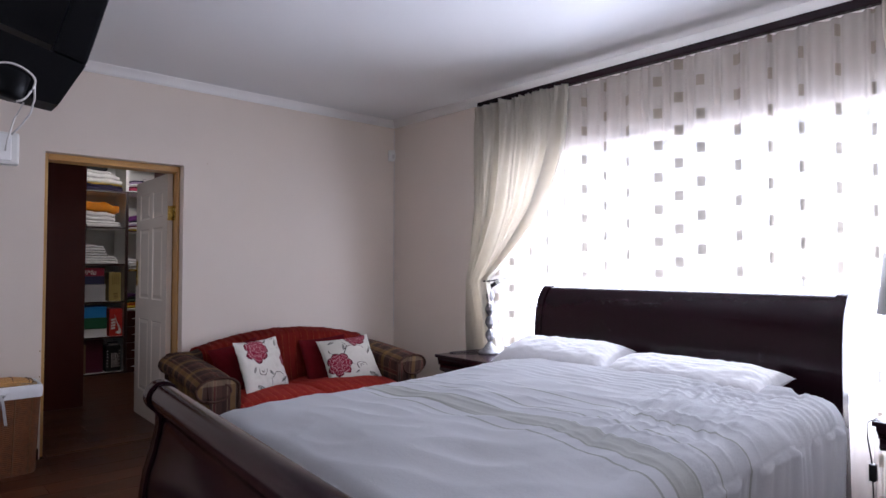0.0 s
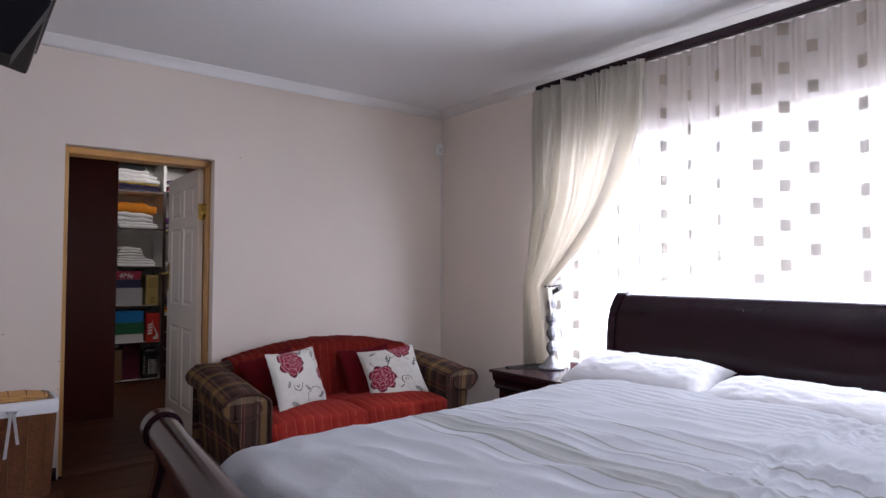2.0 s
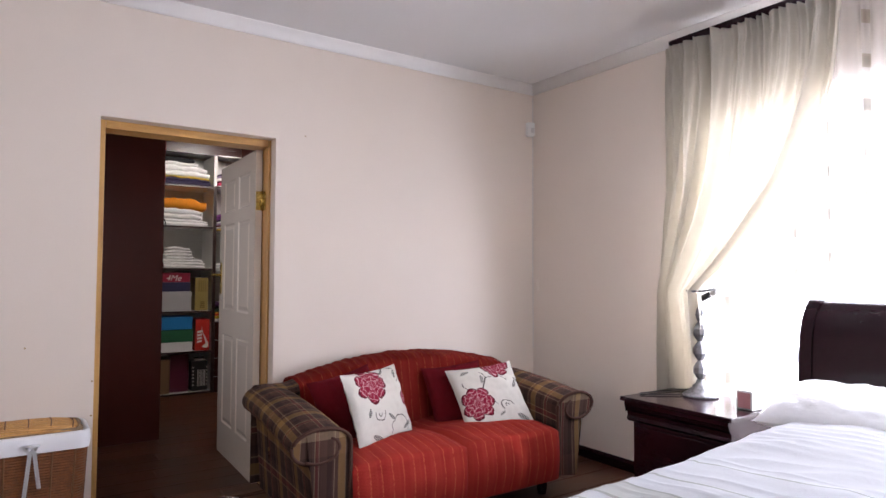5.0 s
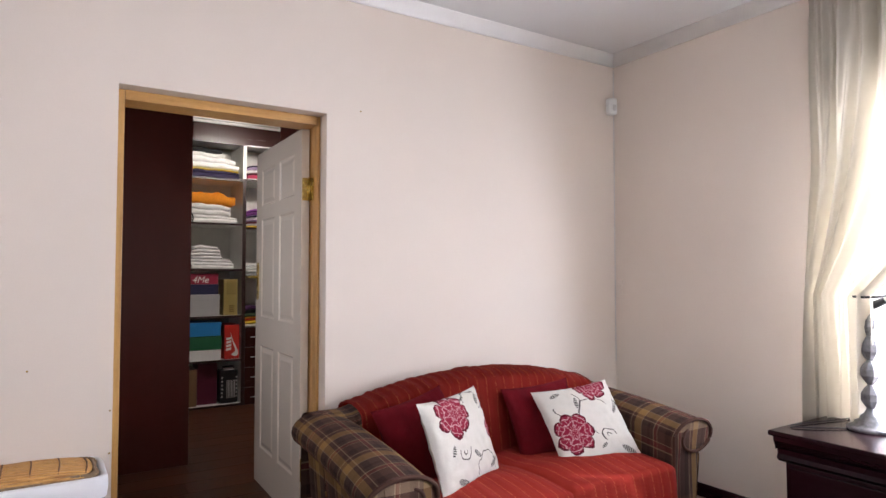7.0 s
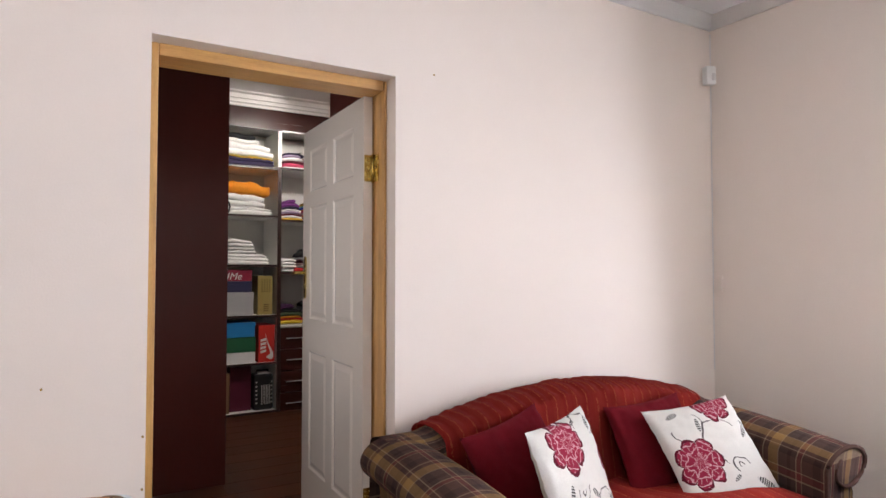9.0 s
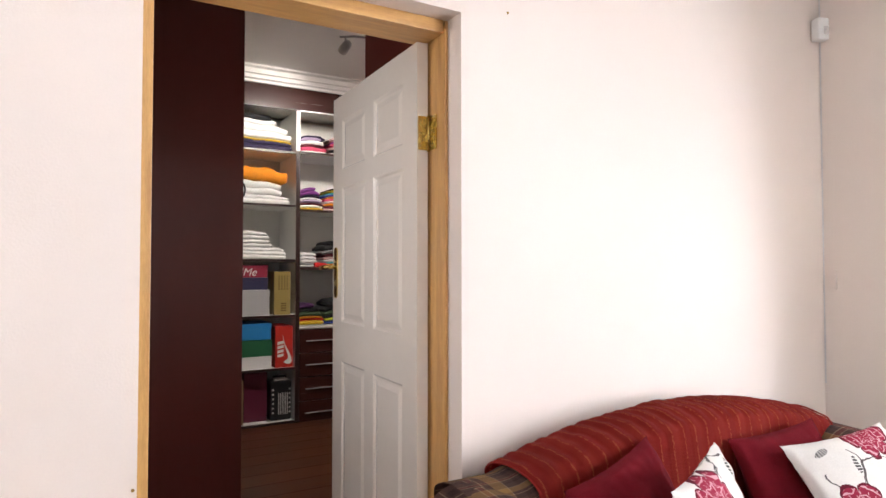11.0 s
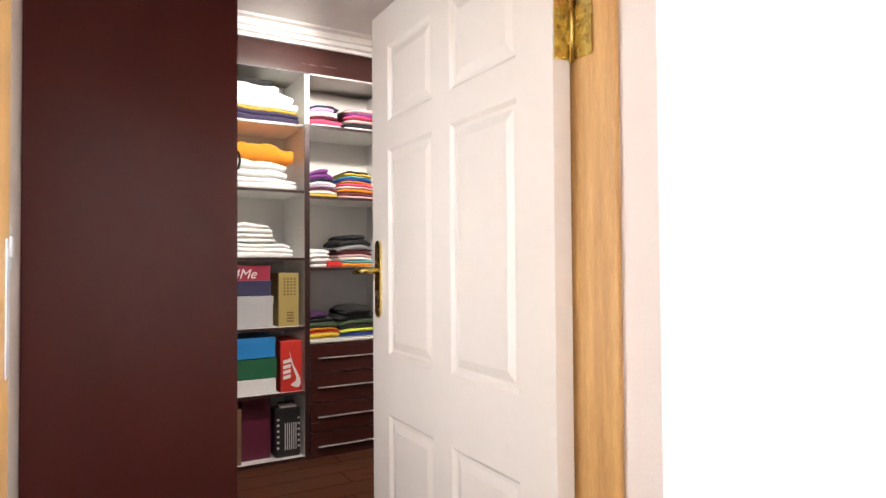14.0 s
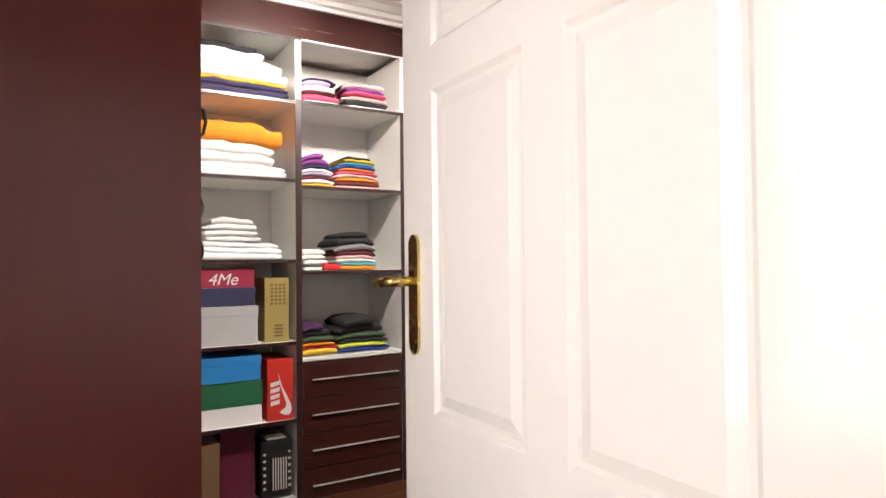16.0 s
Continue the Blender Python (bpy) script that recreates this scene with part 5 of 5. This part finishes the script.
stack("folded_shirt", C, 1.89, 2.21, RSH[0], [(BL, 0.03, 0, 0), (LM, 0.022, 0.01, 0.0), (BK, 0.028, 0.01, 0.01), (OL, 0.03, 0.02, 0.0), (BK, 0.045, 0.05, 0.0), (BK, 0.045, 0.08, 0.03)], seed=25.0)
rb = thing("red_bundle", "small crumpled red cloth beside the folded shirts", "clothes")
part("cloth", folded(1.80, 1.90, FY + 0.02, FY + 0.10, RSH[1] + 0.001, RSH[1] + 0.035, 31.0), fabric(RD), rb, smooth=True)
hb = thing("bag", "dark folded bag lying on top of the white towels", "bag")
part("body", folded(1.10, 1.46, FY + 0.12, FY + 0.38, LSH[5] + 0.245, LSH[5] + 0.30, 33.0), fabric(BK), hb, smooth=True)
hg = thing("hanger_hook", "dark metal hook standing up behind the folded shirts", "hook")
part("wire", tube([(1.90, FY + 0.30, RSH[3] + 0.001), (1.905, FY + 0.30, RSH[3] + 0.17), (1.915, FY + 0.30, RSH[3] + 0.195), (1.94, FY + 0.30, RSH[3] + 0.20)], 0.004, 6), BLACK, hg)


def carton(name, label, x0, x1, y0, y1, z0, z1, color, lid=0.0, rough=0.45, lidcolor=None):
    ob = thing(name, label, "box", group="boxes on the wardrobe shelves")
    m = mat("printed_card", color, rough, vary=0.06, scale=4)
    part("tray", boxes((x0 + 0.003, x1 - 0.003, y0 + 0.003, y1 - 0.003, z0 + 0.0006, z1 - 0.001), bevel=0.002), m, ob)
    if lid:
        part("lid", boxes((x0, x1, y0, y1, z1 - lid, z1), bevel=0.002), mat("printed_card", lidcolor or color, rough, vary=0.06, scale=4), ob)
    return ob


YB0, YB1 = FY + 0.03, FY + 0.33
s4, s5, s6 = LSH[2], LSH[1], LSH[0]
carton("storage_box", "glossy silver storage box on the wardrobe shelf", 1.12, 1.44, YB0, YB1, s4, s4 + 0.200, (0.42, 0.42, 0.42), 0.05, 0.3)
carton("shoe_box", "navy shoe box stacked on the silver box", 1.12, 1.43, YB0 + 0.015, YB1, s4 + 0.201, s4 + 0.297, (0.03, 0.03, 0.075), 0.03)
me_box = carton("shoe_box", "crimson gift box with white script lettering, stacked under the shelf", 1.12, 1.425, YB0 + 0.01, YB1, s4 + 0.298, s4 + 0.395, (0.30, 0.02, 0.05), 0.025)
gold = carton("shoe_box", "gold patterned shoe box standing on end", 1.47, 1.607, YB0, YB1, s4, s4 + 0.345, (0.34, 0.26, 0.085), 0.0, 0.35)
for i in range(4):
    for j in range(6):
        part("printed_mark", boxes((1.505 + i * 0.022, 1.518 + i * 0.022, YB0 + 0.0005, YB0 + 0.0025, s4 + 0.20 + j * 0.02, s4 + 0.212 + j * 0.02)), mat("brown_print", (0.16, 0.10, 0.03), 0.5) if (i, j) == (0, 0) else bpy.data.materials["brown_print"], gold)
for j in range(4):
    part("printed_mark", boxes((1.525, 1.57, YB0 + 0.0005, YB0 + 0.0025, s4 + 0.03 + j * 0.018, s4 + 0.040 + j * 0.018)), bpy.data.materials["brown_print"], gold)
carton("shoe_box", "plain white shoe box under the green one", 1.12, 1.46, YB0, YB1, s5, s5 + 0.095, (0.76, 0.76, 0.75), 0.0)
carton("shoe_box", "dark green shoe box in the stack on the shelf", 1.12, 1.465, YB0 + 0.005, YB1, s5 + 0.096, s5 + 0.225, (0.02, 0.13, 0.06), 0.0)
carton("shoe_box", "bright blue shoe box on top of the green one", 1.135, 1.455, YB0, YB1, s5 + 0.226, s5 + 0.355, (0.02, 0.22, 0.55), 0.04)
red = carton("shoe_box", "red shoe box with a white curved mark, standing on end", 1.478, 1.625, YB0 - 0.015, YB1, s5, s5 + 0.325, (0.55, 0.03, 0.02), 0.0)


def curved_mark(parent, x, y, z, w, h):
    """A plain white curved wedge with a slanted block of four bars beside it."""
    rim = [(0.40, 0.80), (0.56, 0.55), (0.74, 0.40), (0.90, 0.24), (0.93, 0.14), (0.84, 0.07), (0.66, 0.07), (0.46, 0.12), (0.56, 0.16), (0.70, 0.20), (0.72, 0.27), (0.62, 0.40), (0.50, 0.56)]
    part("curved_mark", prism([(x + w * u, z + h * v) for u, v in rim], y - 0.0015, y), BOARD, parent, "plain white curved mark")
    for k in range(4):
        v = 0.24 + k * 0.105
        part("letter_bar", prism([(x + w * u, z + h * (v + d)) for u, d in ((0.12, 0.0), (0.46, 0.03), (0.46, 0.10), (0.12, 0.07))], y - 0.0015, y), BOARD, parent)


curved_mark(red, 1.481, YB0 - 0.0125, s5 + 0.004, 0.141, 0.317)
txt = bpy.data.curves.new("lettering", "FONT")
txt.body, txt.size, txt.extrude, txt.shear = "4Me", 0.085, 0.0004, 0.3
tmp = bpy.data.objects.new("lettering", txt)
scene.collection.objects.link(tmp)
text_mesh = bpy.data.meshes.new_from_object(tmp.evaluated_get(bpy.context.evaluated_depsgraph_get()))
bpy.data.objects.remove(tmp)
text_mesh.materials.clear()
text_mesh.materials.append(BOARD)
lt = new("lettering", text_mesh)
lt.parent, lt.matrix_basis = me_box, pose(1.185, YB0 + 0.0092, s4 + 0.313, 90, 0, 0)
tagged(lt, "white script lettering")
carton("shoe_box", "plain brown card box on the wardrobe floor shelf", 1.12, 1.245, YB0, YB1, s6, s6 + 0.345, (0.20, 0.12, 0.06), 0.0)
carton("storage_box", "tall maroon box on the wardrobe floor shelf", 1.255, 1.44, YB0 + 0.06, YB1, s6, s6 + 0.385, (0.11, 0.012, 0.035), 0.0)


def build_heater():
    ht = thing("portable_speaker", "black portable radio with a ribbed white grille on the lowest shelf", "radio")
    x0, x1, y0, z0, z1 = 1.452, 1.622, FY + 0.04, s6, s6 + 0.345
    part("body", boxes((x0, x1, y0, y0 + 0.14, z0 + 0.0006, z1 - 0.03), bevel=0.02), BLACK, ht)
    part("handle", tube([(x0 + 0.03, y0 + 0.06, z1 - 0.035), (x0 + 0.035, y0 + 0.06, z1 - 0.003), (x1 - 0.035, y0 + 0.06, z1 - 0.003), (x1 - 0.03, y0 + 0.06, z1 - 0.035)], 0.009, 8), BLACK, ht, smooth=True)
    part("top_plate", boxes((x0 + 0.035, x1 - 0.03, y0 + 0.012, y0 + 0.10, z1 - 0.0295, z1 - 0.018), bevel=0.003), GREYM, ht)
    for k in range(6):
        x = x0 + 0.062 + k * 0.014
        part("grille_bar", boxes((x, x + 0.005, y0 - 0.003, y0 - 0.0003, z0 + 0.05, z0 + 0.22)), GREYM, ht)
    for k in range(6):
        for xx in (x0 + 0.012, x1 - 0.024):
            part("side_rib", boxes((xx, xx + 0.014, y0 - 0.004, y0 - 0.0003, z0 + 0.06 + k * 0.036, z0 + 0.072 + k * 0.036)), GREYM, ht)


build_heater()

# ---- cluster lamp on the dressing room's ceiling ----
cl = thing("ceiling_spotlight", "brushed metal three-arm spotlight on the dressing room ceiling", "ceiling lamp")
part("rose", lathe([(0.06, 2.775), (0.062, 2.798), (0.02, 2.799)], 24, Matrix.Translation((1.70, 7.0, 0))), STEEL, cl, smooth=True)
part("stem", tube([(1.70, 7.0, 2.775), (1.70, 7.0, 2.70)], 0.008), STEEL, cl, smooth=True)
part("bar", tube([(1.53, 7.06, 2.69), (1.62, 7.03, 2.70), (1.70, 7.0, 2.695), (1.79, 6.96, 2.70), (1.86, 6.93, 2.69)], 0.007), STEEL, cl, smooth=True)
for x, y, aim in ((1.565, 7.05, (1.50, 8.3, 2.3)), (1.72, 6.99, (2.3, 8.0, 1.8)), (1.85, 6.935, (2.85, 6.75, 2.55))):
    d = look((x, y, 2.63), aim)
    hd = part("lamp_head", lathe([(0.012, 0.05), (0.026, 0.04), (0.03, 0.0), (0.031, -0.045), (0.028, -0.046), (0.026, -0.03)], 18, d), STEEL, cl, smooth=True)
    part("knuckle", tube([(x, y, 2.692), (x, y, 2.645)], 0.006), STEEL, hd, smooth=True)
    part("bulb", lathe([(0.024, -0.031), (0.02, -0.036), (0.006, -0.039)], 14, d), BULB, hd, "lit halogen bulb", smooth=True)

# ---- floors: laminate boards on a screed ----
structure("floor_base", boxes((XL - TH, XR + TH, YB - TH, CY1 + 0.1, -0.12, -0.0005)), mat("screed", (0.05, 0.03, 0.02), 0.9), "floor slab below the laminate", "floor")
floor = tagged(new("floor", finish(boxes((XL, XR, YB, YB + 0.005, -0.0004, 0.0)), "floor", PLANK)), "brown wood laminate board floor", "floor", kind="structure")
PW, PL = 0.192, 1.28
plank_mesh = {}


def plank(x0, x1, y0, y1):
    key = (round(x1 - x0, 3), round(y1 - y0, 3))
    if key not in plank_mesh:
        g = 0.0012
        bm = bmesh.new()
        lo = [bm.verts.new((x, y, 0.0)) for x, y in ((g, g), (key[0] - g, g), (key[0] - g, key[1] - g), (g, key[1] - g))]
        b = g + 0.0015
        hi = [bm.verts.new((x, y, 0.008)) for x, y in ((b, b), (key[0] - b, b), (key[0] - b, key[1] - b), (b, key[1] - b))]
        for j in range(4):
            bm.faces.new((lo[j], lo[(j + 1) % 4], hi[(j + 1) % 4], hi[j]))
        bm.faces.new(hi)
        plank_mesh[key] = finish(bm, "plank", PLANK)
    ob = new("plank", plank_mesh[key])
    ob.parent, ob.location = floor, (x0, y0, 0.0)


def lay(xa, xb, ya, yb, shift):
    row = 0
    y = ya
    while y < yb - 0.01:
        y1 = min(y + PW, yb)
        x = xa - (shift + row * 0.47) % 1.0 * PL
        while x < xb:
            a, b = max(x, xa), min(x + PL, xb)
            if b - a > 0.01:
                plank(a, b, y, y1)
            x += PL
        y, row = y1, row + 1


lay(XL + 0.001, XR - 0.001, YB + 0.001, YD - 0.001, 0.2)
lay(DX0 + 0.03, DX1 - 0.024, YD, CY0 - 0.001, 0.5)
lay(CX0 + 0.001, CX1 - 0.001, CY0, FY + 0.03, 0.7)
